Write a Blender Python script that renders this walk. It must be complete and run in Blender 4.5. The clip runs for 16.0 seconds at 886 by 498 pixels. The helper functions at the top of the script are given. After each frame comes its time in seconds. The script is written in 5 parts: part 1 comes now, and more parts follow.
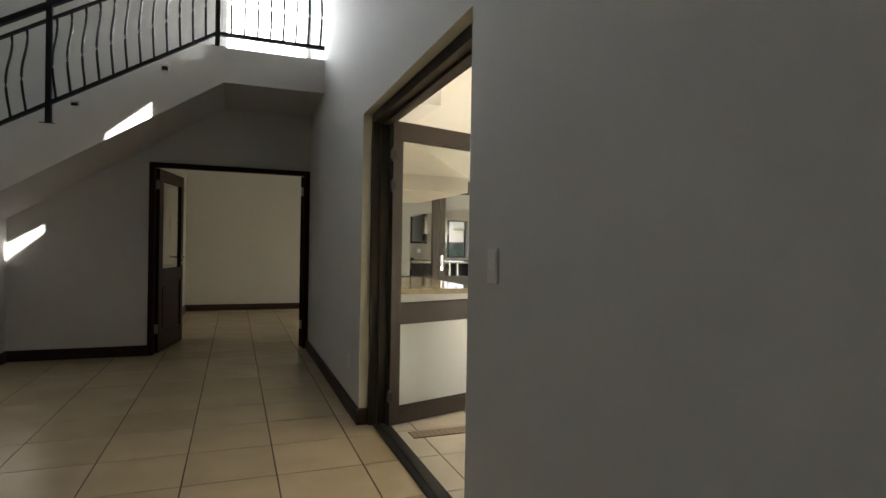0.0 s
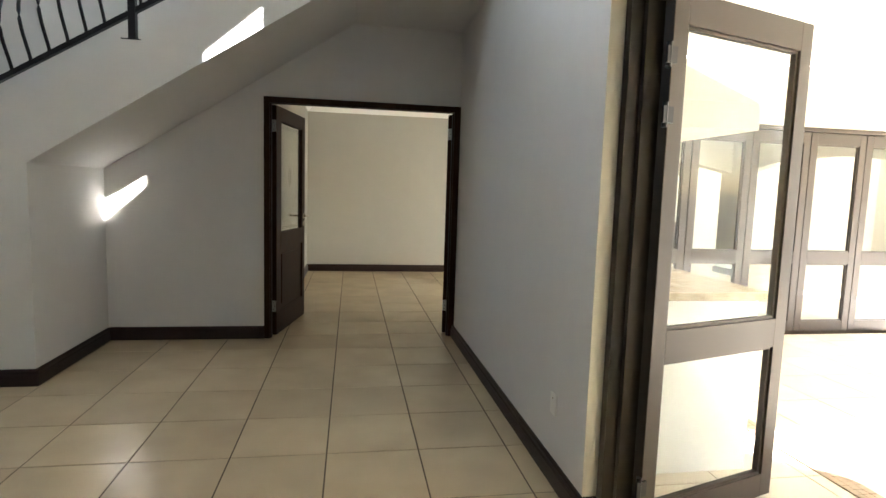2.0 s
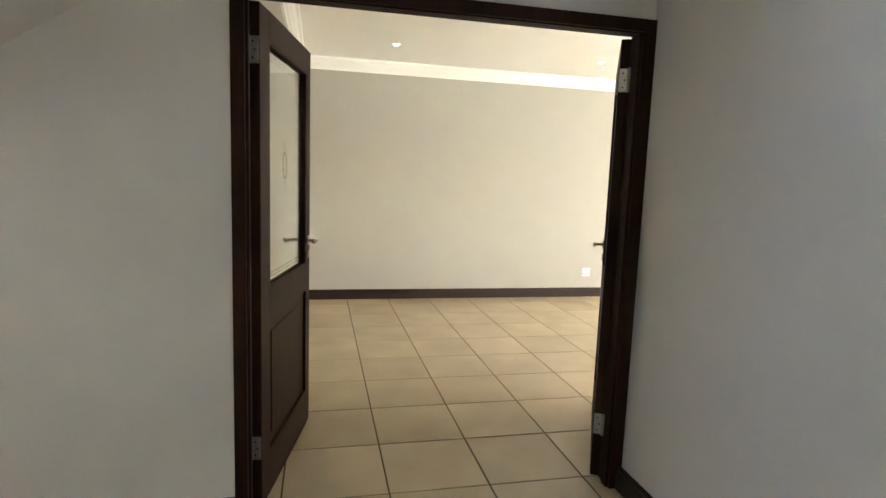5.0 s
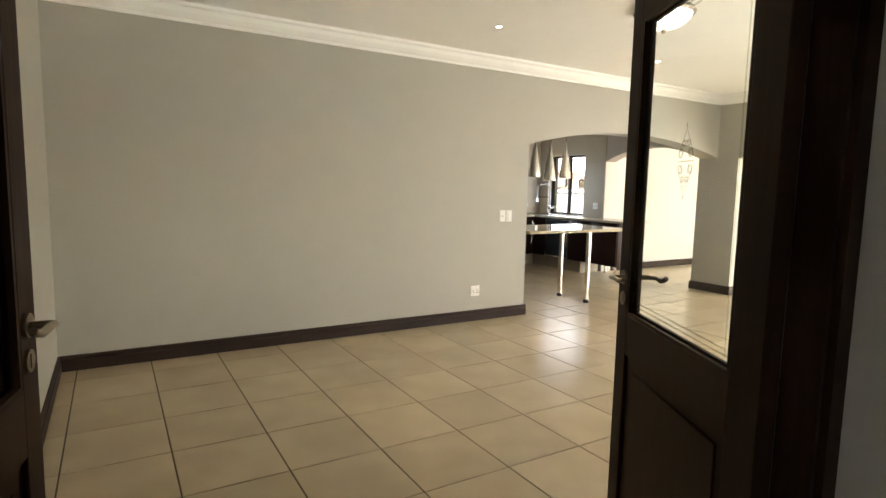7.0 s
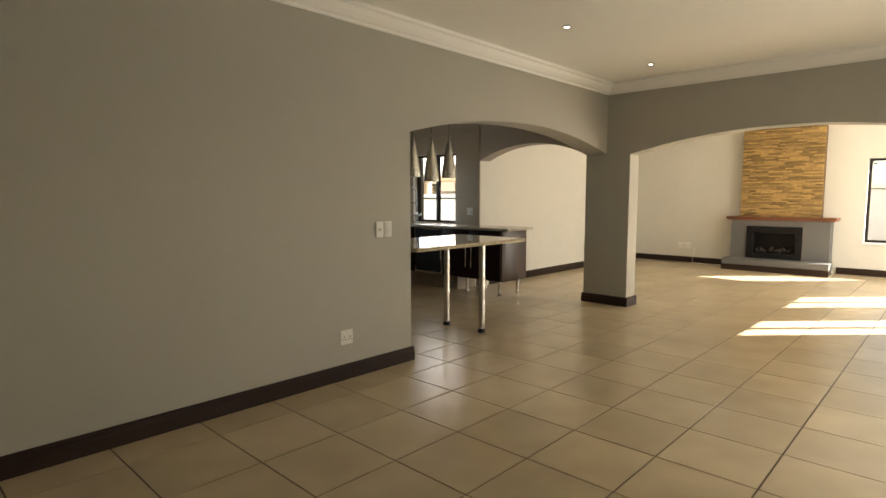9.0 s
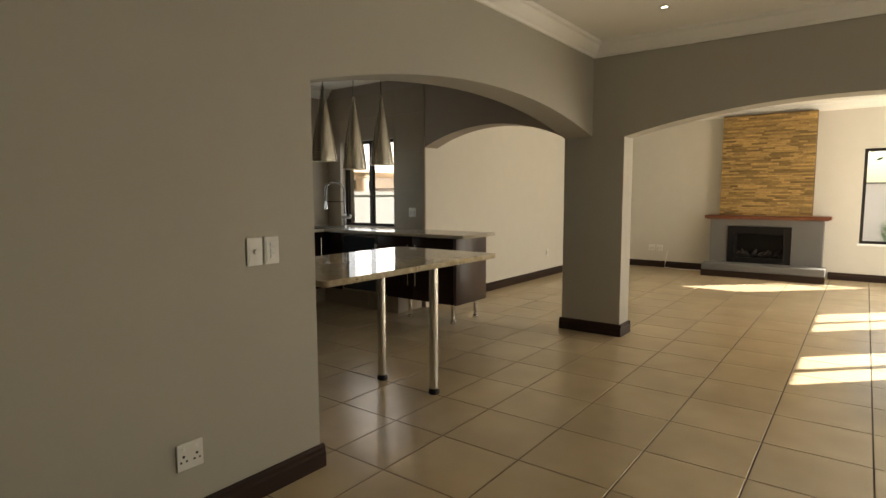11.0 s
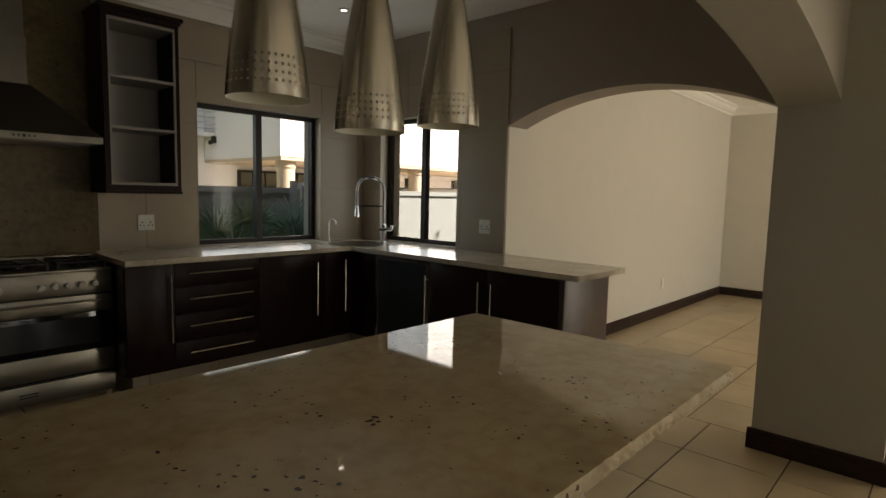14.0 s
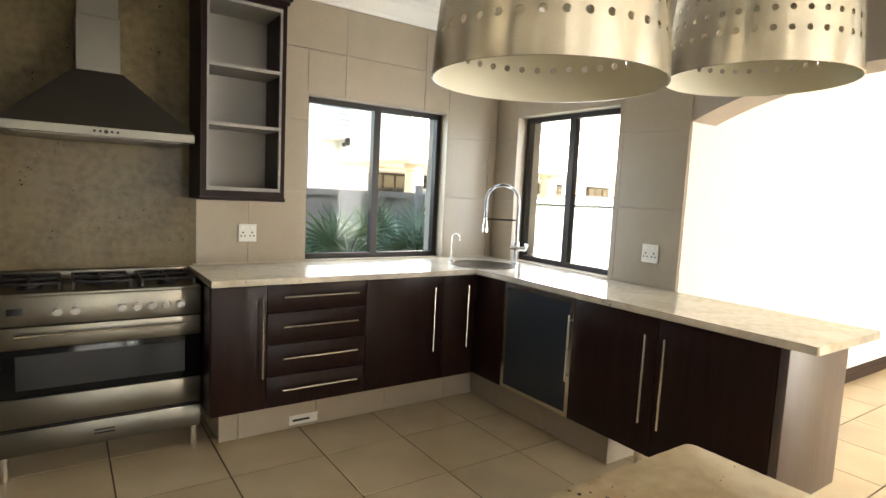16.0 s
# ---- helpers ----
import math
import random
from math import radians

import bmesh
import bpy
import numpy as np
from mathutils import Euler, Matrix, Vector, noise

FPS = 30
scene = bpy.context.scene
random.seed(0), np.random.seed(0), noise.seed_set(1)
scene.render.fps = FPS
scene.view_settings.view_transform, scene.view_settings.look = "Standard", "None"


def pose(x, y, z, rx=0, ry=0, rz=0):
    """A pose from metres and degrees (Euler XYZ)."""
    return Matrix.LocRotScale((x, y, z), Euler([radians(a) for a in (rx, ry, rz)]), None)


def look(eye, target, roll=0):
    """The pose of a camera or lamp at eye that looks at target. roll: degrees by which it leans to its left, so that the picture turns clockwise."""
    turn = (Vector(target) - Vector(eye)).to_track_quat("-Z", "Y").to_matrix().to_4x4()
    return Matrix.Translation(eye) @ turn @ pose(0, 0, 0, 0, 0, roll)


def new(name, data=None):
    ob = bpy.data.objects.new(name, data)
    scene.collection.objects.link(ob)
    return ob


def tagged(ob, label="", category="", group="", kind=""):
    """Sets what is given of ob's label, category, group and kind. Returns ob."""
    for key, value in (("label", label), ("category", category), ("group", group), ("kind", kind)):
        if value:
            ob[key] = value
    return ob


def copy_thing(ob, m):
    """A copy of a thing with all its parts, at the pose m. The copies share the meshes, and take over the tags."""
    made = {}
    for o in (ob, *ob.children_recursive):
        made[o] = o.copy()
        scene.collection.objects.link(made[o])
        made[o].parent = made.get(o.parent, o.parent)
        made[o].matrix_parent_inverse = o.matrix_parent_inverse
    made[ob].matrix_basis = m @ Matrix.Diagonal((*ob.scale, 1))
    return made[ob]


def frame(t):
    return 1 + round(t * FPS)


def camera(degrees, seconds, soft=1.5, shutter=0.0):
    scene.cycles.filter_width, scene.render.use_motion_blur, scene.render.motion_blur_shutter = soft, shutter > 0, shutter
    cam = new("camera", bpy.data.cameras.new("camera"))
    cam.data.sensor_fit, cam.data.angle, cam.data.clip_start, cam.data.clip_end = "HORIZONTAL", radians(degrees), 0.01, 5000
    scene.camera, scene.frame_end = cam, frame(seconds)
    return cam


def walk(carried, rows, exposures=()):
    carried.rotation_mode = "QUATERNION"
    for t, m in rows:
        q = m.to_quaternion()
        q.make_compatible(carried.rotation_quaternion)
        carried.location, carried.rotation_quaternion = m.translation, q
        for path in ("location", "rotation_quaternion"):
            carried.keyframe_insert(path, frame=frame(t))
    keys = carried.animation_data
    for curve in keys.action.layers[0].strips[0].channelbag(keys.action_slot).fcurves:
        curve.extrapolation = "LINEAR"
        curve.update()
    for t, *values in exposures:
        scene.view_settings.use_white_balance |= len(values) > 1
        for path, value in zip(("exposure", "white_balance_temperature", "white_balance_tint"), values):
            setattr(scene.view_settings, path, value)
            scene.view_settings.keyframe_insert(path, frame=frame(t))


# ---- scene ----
cam = camera(77.1, 16.0)
PATH = [
    (0, (-0.138, -6.699, 1.235), (0.564, -4.826, 1.223), 1.0),
    (0.5, (-0.161, -6.314, 1.216), (0.357, -4.383, 1.191), 1.3),
    (1, (-0.224, -5.897, 1.233), (0.178, -3.94, 1.159), 1.6),
    (1.5, (-0.25, -5.443, 1.292), (0.114, -3.482, 1.141), 1.8),
    (2, (-0.273, -4.964, 1.333), (0.057, -3.002, 1.126), 1.8),
    (2.5, (-0.292, -4.48, 1.36), (0.026, -2.522, 1.108), 1.9),
    (3, (-0.37, -3.994, 1.4), (-0.061, -2.036, 1.133), 2.1),
    (3.2, (-0.395, -3.8, 1.413), (-0.092, -1.841, 1.146), 2.2),
    (5.5, (-0.735, -1.767, 1.381), (-0.156, 0.133, 1.146), 1.9),
    (6, (-0.743, -1.35, 1.366), (0.027, 0.481, 1.139), 1.5),
    (6.5, (-0.695, -0.932, 1.35), (0.204, 0.841, 1.126), 1.4),
    (7, (-0.589, -0.529, 1.339), (0.431, 1.177, 1.12), 1.2),
    (7.5, (-0.453, -0.134, 1.33), (0.676, 1.503, 1.113), 1.0),
    (8, (-0.272, 0.249, 1.274), (0.994, 1.785, 1.079), 0.3),
    (8.5, (-0.065, 0.573, 1.314), (1.313, 2.01, 1.122), 0.0),
    (9, (0.178, 0.895, 1.308), (1.628, 2.259, 1.12), -0.0),
    (9.2, (0.292, 1.015, 1.299), (1.774, 2.344, 1.112), -0.1),
    (11.3, (1.702, 2.253, 1.298), (3.297, 3.442, 1.097), -0.1),
    (11.5, (1.823, 2.383, 1.289), (3.425, 3.563, 1.087), -0.0),
    (12, (2.128, 2.694, 1.271), (3.734, 3.869, 1.074), 0.1),
    (12.5, (2.404, 2.973, 1.272), (4.0, 4.162, 1.077), 0.3),
    (13, (2.705, 3.197, 1.296), (4.293, 4.398, 1.097), 0.5),
    (13.5, (2.936, 3.415, 1.3), (4.487, 4.663, 1.106), 0.8),
    (14, (3.139, 3.631, 1.326), (4.605, 4.977, 1.129), 1.4),
    (14.5, (3.318, 3.834, 1.345), (4.693, 5.273, 1.148), 1.8),
    (15, (3.451, 4.024, 1.364), (4.76, 5.522, 1.165), 2.1),
    (15.5, (3.567, 4.179, 1.369), (4.789, 5.751, 1.171), 2.5),
    (16, (3.641, 4.277, 1.378), (4.768, 5.917, 1.177), 2.8),
]
# the clip's own exposure and white balance
EXPOSURES = [
    (0.0, 2.85, 6450), (0.5, 3.12, 6450), (1.0, 3.49, 6450), (1.5, 4.03, 6300), (2.0, 4.40, 6150), (2.5, 4.86, 6050), (3.2, 5.07, 6000), (5.5, 5.02, 6120), (6.5, 4.39, 6250), (7.5, 3.89, 6300),
    (9.0, 2.82, 6950), (11.3, 2.07, 7250), (12.5, 1.10, 7650), (13.0, 1.14, 7550), (13.5, 1.48, 7350), (14.5, 2.67, 6850), (15.0, 3.67, 6550), (15.5, 4.17, 6450), (16.0, 4.47, 6500),
]
walk(cam, [(t, look(eye, aim, lean)) for t, eye, aim, lean in PATH], [(t, e, k, 10) for t, e, k in EXPOSURES])

# ---- world, sun, exposure ----
SUN_AZ, SUN_EL = 135.0, 31.8          # the sun stands over +x, -y
world = bpy.data.worlds.new("sky")
scene.world = world
world.use_nodes = True
wn = world.node_tree.nodes
sky = wn.new("ShaderNodeTexSky")
sky.sky_type, sky.sun_disc = "NISHITA", False
sky.sun_elevation, sky.sun_rotation = radians(SUN_EL), radians(SUN_AZ)
sky.air_density, sky.dust_density, sky.ozone_density = 1.0, 1.6, 1.0
wn["Background"].inputs["Strength"].default_value = 0.05
world.node_tree.links.new(sky.outputs[0], wn["Background"].inputs["Color"])
sun_data = bpy.data.lights.new("sun", "SUN")
sun_data.energy, sun_data.angle, sun_data.color = 5.0, radians(0.5), (1.0, 0.965, 0.91)
sun = new("sun", sun_data)
sun.matrix_world = look((30, -30, 26), (0, 0, 26 - 42.43 * math.tan(radians(SUN_EL))))


def sky_panel(name, x, y, z, w, h, rz, watts, color=(0.86, 0.92, 1.0), rx=90):
    """Sky light standing in the opening of a window."""
    d = bpy.data.lights.new(name, "AREA")
    d.shape, d.size, d.size_y, d.energy, d.color = "RECTANGLE", w, h, watts, color
    ob = new(name, d)
    ob.matrix_world = pose(x, y, z, rx, 0, rz)
    return ob


# small lit downlights are built with the ceiling; rz turns the lamp, which faces +y at 0
# The hall lamp is an added fill; its west opening is never in view.
sky_panel("fill_light_hall_west", -5.45, -2.5, 4.3, 1.7, 1.4, -90, 0.22, (0.90, 0.94, 1.0))
sky_panel("sky_light_landing_window", 0.19, 0.02, 4.05, 0.85, 1.8, 180, 5.2, (0.87, 0.93, 1.0))
sky_panel("sky_light_folding_doors", 4.3, 0.10, 1.05, 2.4, 1.95, 0, 3.14, (1.0, 0.98, 0.935))
sky_panel("sky_light_lounge_window_1", 8.63, 0.05, 1.1, 0.9, 2.0, 0, 10.4, (1.0, 0.97, 0.915))
sky_panel("sky_light_lounge_window_2", 10.5, 0.05, 1.1, 1.0, 2.0, 0, 10.4, (1.0, 0.97, 0.915))
sky_panel("sky_light_kitchen_window_1", 5.43, 7.73, 1.42, 0.95, 0.95, 180, 0.665, (0.86, 0.93, 1.0))
sky_panel("sky_light_kitchen_window_2", 6.49, 6.96, 1.42, 0.82, 0.95, 90, 0.665, (0.86, 0.93, 1.0))


# ---- materials ----
def mat(name, color, rough=0.6, metal=0.0, scale=6.0, vary=0.05, fine=90.0, bump=0.03, spec=0.5, island=0.0, coat=0.0, stretch=None, obrand=0.0, rvar=0.08):
    """Painted, plastered, wooden or metal surface: two scales of mottling, fine relief."""
    m = bpy.data.materials.new(name)
    m.use_nodes = True
    nt = m.node_tree
    n, l = nt.nodes, nt.links
    p = n["Principled BSDF"]
    p.inputs["Metallic"].default_value = metal
    p.inputs["Specular IOR Level"].default_value = spec
    p.inputs["Coat Weight"].default_value = coat
    co = n.new("ShaderNodeTexCoord")
    mp = n.new("ShaderNodeMapping")
    l.new(co.outputs["Object"], mp.inputs[0])
    if stretch:
        mp.inputs["Scale"].default_value = stretch
    if obrand:
        oi, far = n.new("ShaderNodeObjectInfo"), n.new("ShaderNodeMath")
        far.operation, far.inputs[1].default_value = "MULTIPLY", 61.0
        l.new(oi.outputs["Random"], far.inputs[0])
        l.new(far.outputs[0], mp.inputs["Location"])
    a = n.new("ShaderNodeTexNoise")
    a.inputs["Scale"].default_value, a.inputs["Detail"].default_value = scale, 5
    b = n.new("ShaderNodeTexNoise")
    b.inputs["Scale"].default_value, b.inputs["Detail"].default_value = fine, 3
    for t in (a, b):
        l.new(mp.outputs[0], t.inputs["Vector"])
    add = n.new("ShaderNodeMath")
    add.operation = "ADD"
    l.new(a.outputs["Fac"], add.inputs[0])
    half = n.new("ShaderNodeMath")
    half.operation, half.inputs[1].default_value = "MULTIPLY", 0.45
    l.new(b.outputs["Fac"], half.inputs[0])
    l.new(half.outputs[0], add.inputs[1])
    ramp = n.new("ShaderNodeMapRange")
    ramp.inputs["From Min"].default_value, ramp.inputs["From Max"].default_value = 0.35, 1.1
    ramp.inputs["To Min"].default_value, ramp.inputs["To Max"].default_value = 1 - vary, 1 + vary
    l.new(add.outputs[0], ramp.inputs["Value"])
    last = ramp.outputs[0]
    if island or obrand:
        g = n.new("ShaderNodeNewGeometry") if island else n.new("ShaderNodeObjectInfo")
        r2 = n.new("ShaderNodeMapRange")
        k = island or obrand
        r2.inputs["To Min"].default_value, r2.inputs["To Max"].default_value = 1 - k, 1 + k
        l.new(g.outputs["Random Per Island" if island else "Random"], r2.inputs["Value"])
        mu = n.new("ShaderNodeMath")
        mu.operation = "MULTIPLY"
        l.new(last, mu.inputs[0])
        l.new(r2.outputs[0], mu.inputs[1])
        last = mu.outputs[0]
    mix = n.new("ShaderNodeMix")
    mix.data_type, mix.blend_type = "RGBA", "MULTIPLY"
    mix.inputs["Factor"].default_value = 1.0
    mix.inputs[6].default_value = (*color, 1)
    l.new(last, mix.inputs[7])
    l.new(mix.outputs[2], p.inputs["Base Color"])
    rr = n.new("ShaderNodeMapRange")
    rr.inputs["To Min"].default_value, rr.inputs["To Max"].default_value = max(0.02, rough - rvar), min(1, rough + rvar)
    l.new(a.outputs["Fac"], rr.inputs["Value"])
    l.new(rr.outputs[0], p.inputs["Roughness"])
    if bump:
        bp = n.new("ShaderNodeBump")
        bp.inputs["Strength"].default_value, bp.inputs["Distance"].default_value = bump * 4, 0.003
        l.new(add.outputs[0], bp.inputs["Height"])
        l.new(bp.outputs[0], p.inputs["Normal"])
    return m


def glass_mat(name, tint=(0.97, 0.985, 0.98), rough=0.0):
    m = bpy.data.materials.new(name)
    m.use_nodes = True
    n, l = m.node_tree.nodes, m.node_tree.links
    n.remove(n["Principled BSDF"])
    tr, gl, fr, mx = n.new("ShaderNodeBsdfTransparent"), n.new("ShaderNodeBsdfGlossy"), n.new("ShaderNodeLayerWeight"), n.new("ShaderNodeMixShader")
    fr.inputs["Blend"].default_value = 0.5
    pw, mr = n.new("ShaderNodeMath"), n.new("ShaderNodeMapRange")
    pw.operation, pw.inputs[1].default_value = "POWER", 4.5
    mr.inputs["To Min"].default_value, mr.inputs["To Max"].default_value = 0.006, 0.7
    l.new(fr.outputs["Facing"], pw.inputs[0])
    l.new(pw.outputs[0], mr.inputs["Value"])
    tr.inputs[0].default_value = (*tint, 1)
    gl.inputs["Roughness"].default_value = rough
    l.new(mr.outputs[0], mx.inputs[0])
    l.new(tr.outputs[0], mx.inputs[1])
    l.new(gl.outputs[0], mx.inputs[2])
    l.new(mx.outputs[0], n["Material Output"].inputs[0])
    return m


def granite_mat(name, base, speck, vein, rough=0.08, spec=0.5, sparse=0.42):
    m = bpy.data.materials.new(name)
    m.use_nodes = True
    n, l = m.node_tree.nodes, m.node_tree.links
    p = n["Principled BSDF"]
    co = n.new("ShaderNodeTexCoord")
    big, mid, dots = n.new("ShaderNodeTexNoise"), n.new("ShaderNodeTexNoise"), n.new("ShaderNodeTexVoronoi")
    clus = n.new("ShaderNodeTexNoise")
    big.inputs["Scale"].default_value, big.inputs["Detail"].default_value, big.inputs["Distortion"].default_value = 3.5, 8, 0.8
    mid.inputs["Scale"].default_value, mid.inputs["Detail"].default_value = 26, 10
    clus.inputs["Scale"].default_value, clus.inputs["Detail"].default_value = 7, 4
    dots.inputs["Scale"].default_value = 48
    for t in (big, mid, clus):
        l.new(co.outputs["Object"], t.inputs["Vector"])
    warp, push = n.new("ShaderNodeTexNoise"), n.new("ShaderNodeVectorMath")
    warp.inputs["Scale"].default_value, warp.inputs["Detail"].default_value = 70, 3
    push.operation, push.inputs[1].default_value = "MULTIPLY_ADD", (0.016, 0.016, 0.016)
    l.new(co.outputs["Object"], warp.inputs["Vector"])
    l.new(warp.outputs["Color"], push.inputs[0])
    l.new(co.outputs["Object"], push.inputs[2])
    l.new(push.outputs[0], dots.inputs["Vector"])
    r = n.new("ShaderNodeValToRGB")
    r.color_ramp.elements[0].position, r.color_ramp.elements[0].color = 0.36, (*vein, 1)
    r.color_ramp.elements[1].position, r.color_ramp.elements[1].color = 0.56, (*base, 1)
    mixn = n.new("ShaderNodeMath")
    mixn.operation = "ADD"
    s1, s2 = n.new("ShaderNodeMath"), n.new("ShaderNodeMath")
    for s, k in ((s1, 0.5), (s2, 0.5)):
        s.operation, s.inputs[1].default_value = "MULTIPLY", k
    l.new(big.outputs["Fac"], s1.inputs[0])
    l.new(mid.outputs["Fac"], s2.inputs[0])
    l.new(s1.outputs[0], mixn.inputs[0])
    l.new(s2.outputs[0], mixn.inputs[1])
    l.new(mixn.outputs[0], r.inputs[0])
    lim = n.new("ShaderNodeMapRange")
    lim.inputs["From Min"].default_value, lim.inputs["From Max"].default_value = sparse, sparse + 0.33
    lim.inputs["To Min"].default_value, lim.inputs["To Max"].default_value = 0.0, 0.34
    l.new(clus.outputs["Fac"], lim.inputs["Value"])
    lt = n.new("ShaderNodeMath")
    lt.operation = "LESS_THAN"
    l.new(dots.outputs["Distance"], lt.inputs[0])
    l.new(lim.outputs[0], lt.inputs[1])
    mx = n.new("ShaderNodeMix")
    mx.data_type = "RGBA"
    mx.inputs[7].default_value = (*speck, 1)
    l.new(lt.outputs[0], mx.inputs[0])
    l.new(r.outputs[0], mx.inputs[6])
    l.new(mx.outputs[2], p.inputs["Base Color"])
    p.inputs["Roughness"].default_value = rough
    p.inputs["Specular IOR Level"].default_value = spec
    return m



def tile_mat(name, color, rough):
    """Glazed tile: soft clouding inside a tile, each tile a little lighter or darker."""
    m = bpy.data.materials.new(name)
    m.use_nodes = True
    n, l = m.node_tree.nodes, m.node_tree.links
    p = n["Principled BSDF"]
    co, cloud, oi = n.new("ShaderNodeTexCoord"), n.new("ShaderNodeTexNoise"), n.new("ShaderNodeObjectInfo")
    cloud.noise_dimensions = "4D"
    cloud.inputs["Scale"].default_value, cloud.inputs["Detail"].default_value, cloud.inputs["Roughness"].default_value = 4.0, 2.0, 0.4
    far = n.new("ShaderNodeMath")
    far.operation, far.inputs[1].default_value = "MULTIPLY", 40.0
    l.new(oi.outputs["Random"], far.inputs[0])
    l.new(far.outputs[0], cloud.inputs["W"])
    l.new(co.outputs["Object"], cloud.inputs["Vector"])
    a, b, mu = n.new("ShaderNodeMapRange"), n.new("ShaderNodeMapRange"), n.new("ShaderNodeMath")
    a.inputs["From Min"].default_value, a.inputs["From Max"].default_value = 0.3, 0.7
    a.inputs["To Min"].default_value, a.inputs["To Max"].default_value = 0.935, 1.055
    b.inputs["To Min"].default_value, b.inputs["To Max"].default_value = 0.93, 1.06
    # worn and washed areas that run across the joints
    geo, wear, wr, w2 = n.new("ShaderNodeNewGeometry"), n.new("ShaderNodeTexNoise"), n.new("ShaderNodeMapRange"), n.new("ShaderNodeMath")
    wear.inputs["Scale"].default_value, wear.inputs["Detail"].default_value, wear.inputs["Roughness"].default_value = 1.7, 3.0, 0.5
    l.new(geo.outputs["Position"], wear.inputs["Vector"])
    wr.inputs["From Min"].default_value, wr.inputs["From Max"].default_value = 0.35, 0.65
    wr.inputs["To Min"].default_value, wr.inputs["To Max"].default_value = 0.95, 1.04
    l.new(wear.outputs["Fac"], wr.inputs["Value"])
    w2.operation = "MULTIPLY"
    p.inputs["Roughness"].default_value = rough
    mu.operation = "MULTIPLY"
    l.new(cloud.outputs["Fac"], a.inputs["Value"])
    l.new(oi.outputs["Random"], b.inputs["Value"])
    l.new(a.outputs[0], mu.inputs[0])
    l.new(b.outputs[0], mu.inputs[1])
    mix = n.new("ShaderNodeMix")
    mix.data_type, mix.blend_type = "RGBA", "MULTIPLY"
    mix.inputs["Factor"].default_value = 1.0
    mix.inputs[6].default_value = (*color, 1)
    l.new(mu.outputs[0], w2.inputs[0])
    l.new(wr.outputs[0], w2.inputs[1])
    l.new(w2.outputs[0], mix.inputs[7])
    l.new(mix.outputs[2], p.inputs["Base Color"])
    return m


WALL_HALL = mat("hall_plaster", (0.63, 0.608, 0.58), 0.75, vary=0.03, fine=60)
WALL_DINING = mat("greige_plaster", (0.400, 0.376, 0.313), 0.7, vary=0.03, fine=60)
WALL_LOUNGE = mat("cream_plaster", (0.61, 0.58, 0.51), 0.7, vary=0.03, fine=60)
WALL_KITCHEN = mat("kitchen_plaster", (0.36, 0.31, 0.26), 0.7, vary=0.03, fine=60)
WHITE = mat("white_plaster", (0.80, 0.79, 0.76), 0.8, vary=0.025, fine=50)
CEIL = mat("ceiling_paint", (0.86, 0.84, 0.78), 0.85, vary=0.02, fine=50)
REVEAL = mat("cream_reveal_plaster", (0.72, 0.66, 0.52), 0.75, vary=0.03)
TILE = tile_mat("beige_ceramic_tile", (0.498, 0.398, 0.258), 0.25)
GROUT = mat("brown_grout", (0.070, 0.045, 0.024), 0.9, vary=0.2, fine=60)
WOOD = mat("dark_stained_wood", (0.032, 0.0135, 0.0065), 0.46, spec=0.08, scale=5, vary=0.35, fine=40, bump=0.05, stretch=(7, 7, 0.5))
# End panel: grazing sheen on the wenge is painted as a paler base colour.
END_LAM = mat("wenge_end_sheen", (0.075, 0.052, 0.047), 0.32, spec=0.6, scale=6, vary=0.08, fine=50, bump=0.02, stretch=(8, 8, 0.5))
SKIRT = mat("dark_skirting_wood", (0.030, 0.016, 0.011), 0.48, spec=0.22, scale=5, vary=0.3, fine=40, stretch=(0.6, 0.6, 8))
CAB = mat("wenge_veneer", (0.018, 0.0075, 0.006), 0.33, spec=0.14, scale=6, vary=0.3, fine=50, bump=0.02, stretch=(8, 8, 0.5))
ALU = mat("bronze_aluminium", (0.036, 0.026, 0.018), 0.42, metal=0.15, spec=0.3, vary=0.06, bump=0.01)
ALU_DARK = mat("dark_window_aluminium", (0.016, 0.012, 0.010), 0.42, metal=0.1, spec=0.3, vary=0.08, bump=0.01)
STEEL = mat("brushed_steel", (0.70, 0.67, 0.60), 0.24, metal=1.0, scale=3, vary=0.03, fine=160, bump=0.006, rvar=0.03, stretch=(1, 1, 0.04))
STEEL_SPUN = mat("spun_steel", (0.72, 0.69, 0.61), 0.25, metal=1.0, scale=3, vary=0.03, fine=160, bump=0.006, rvar=0.03, stretch=(1, 1, 0.04))
tg = STEEL_SPUN.node_tree.nodes.new("ShaderNodeTangent")
tg.direction_type, tg.axis = "RADIAL", "Z"
STEEL_SPUN.node_tree.links.new(tg.outputs[0], STEEL_SPUN.node_tree.nodes["Principled BSDF"].inputs["Tangent"])
STEEL_SPUN.node_tree.nodes["Principled BSDF"].inputs["Anisotropic"].default_value = 0.6
STEEL_SPUN.node_tree.nodes["Principled BSDF"].inputs["Anisotropic Rotation"].default_value = 0.25
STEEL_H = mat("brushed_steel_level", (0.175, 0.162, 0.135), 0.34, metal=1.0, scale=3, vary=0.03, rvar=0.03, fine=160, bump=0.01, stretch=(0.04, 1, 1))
HINGE = mat("dull_hinge_steel", (0.42, 0.40, 0.36), 0.5, metal=0.7, vary=0.15, bump=0.01)
CHROME = mat("chrome", (0.75, 0.75, 0.74), 0.10, metal=1.0, vary=0.02, bump=0)
BRASS = mat("aged_brass", (0.28, 0.23, 0.17), 0.35, metal=1.0, vary=0.15, bump=0.01)
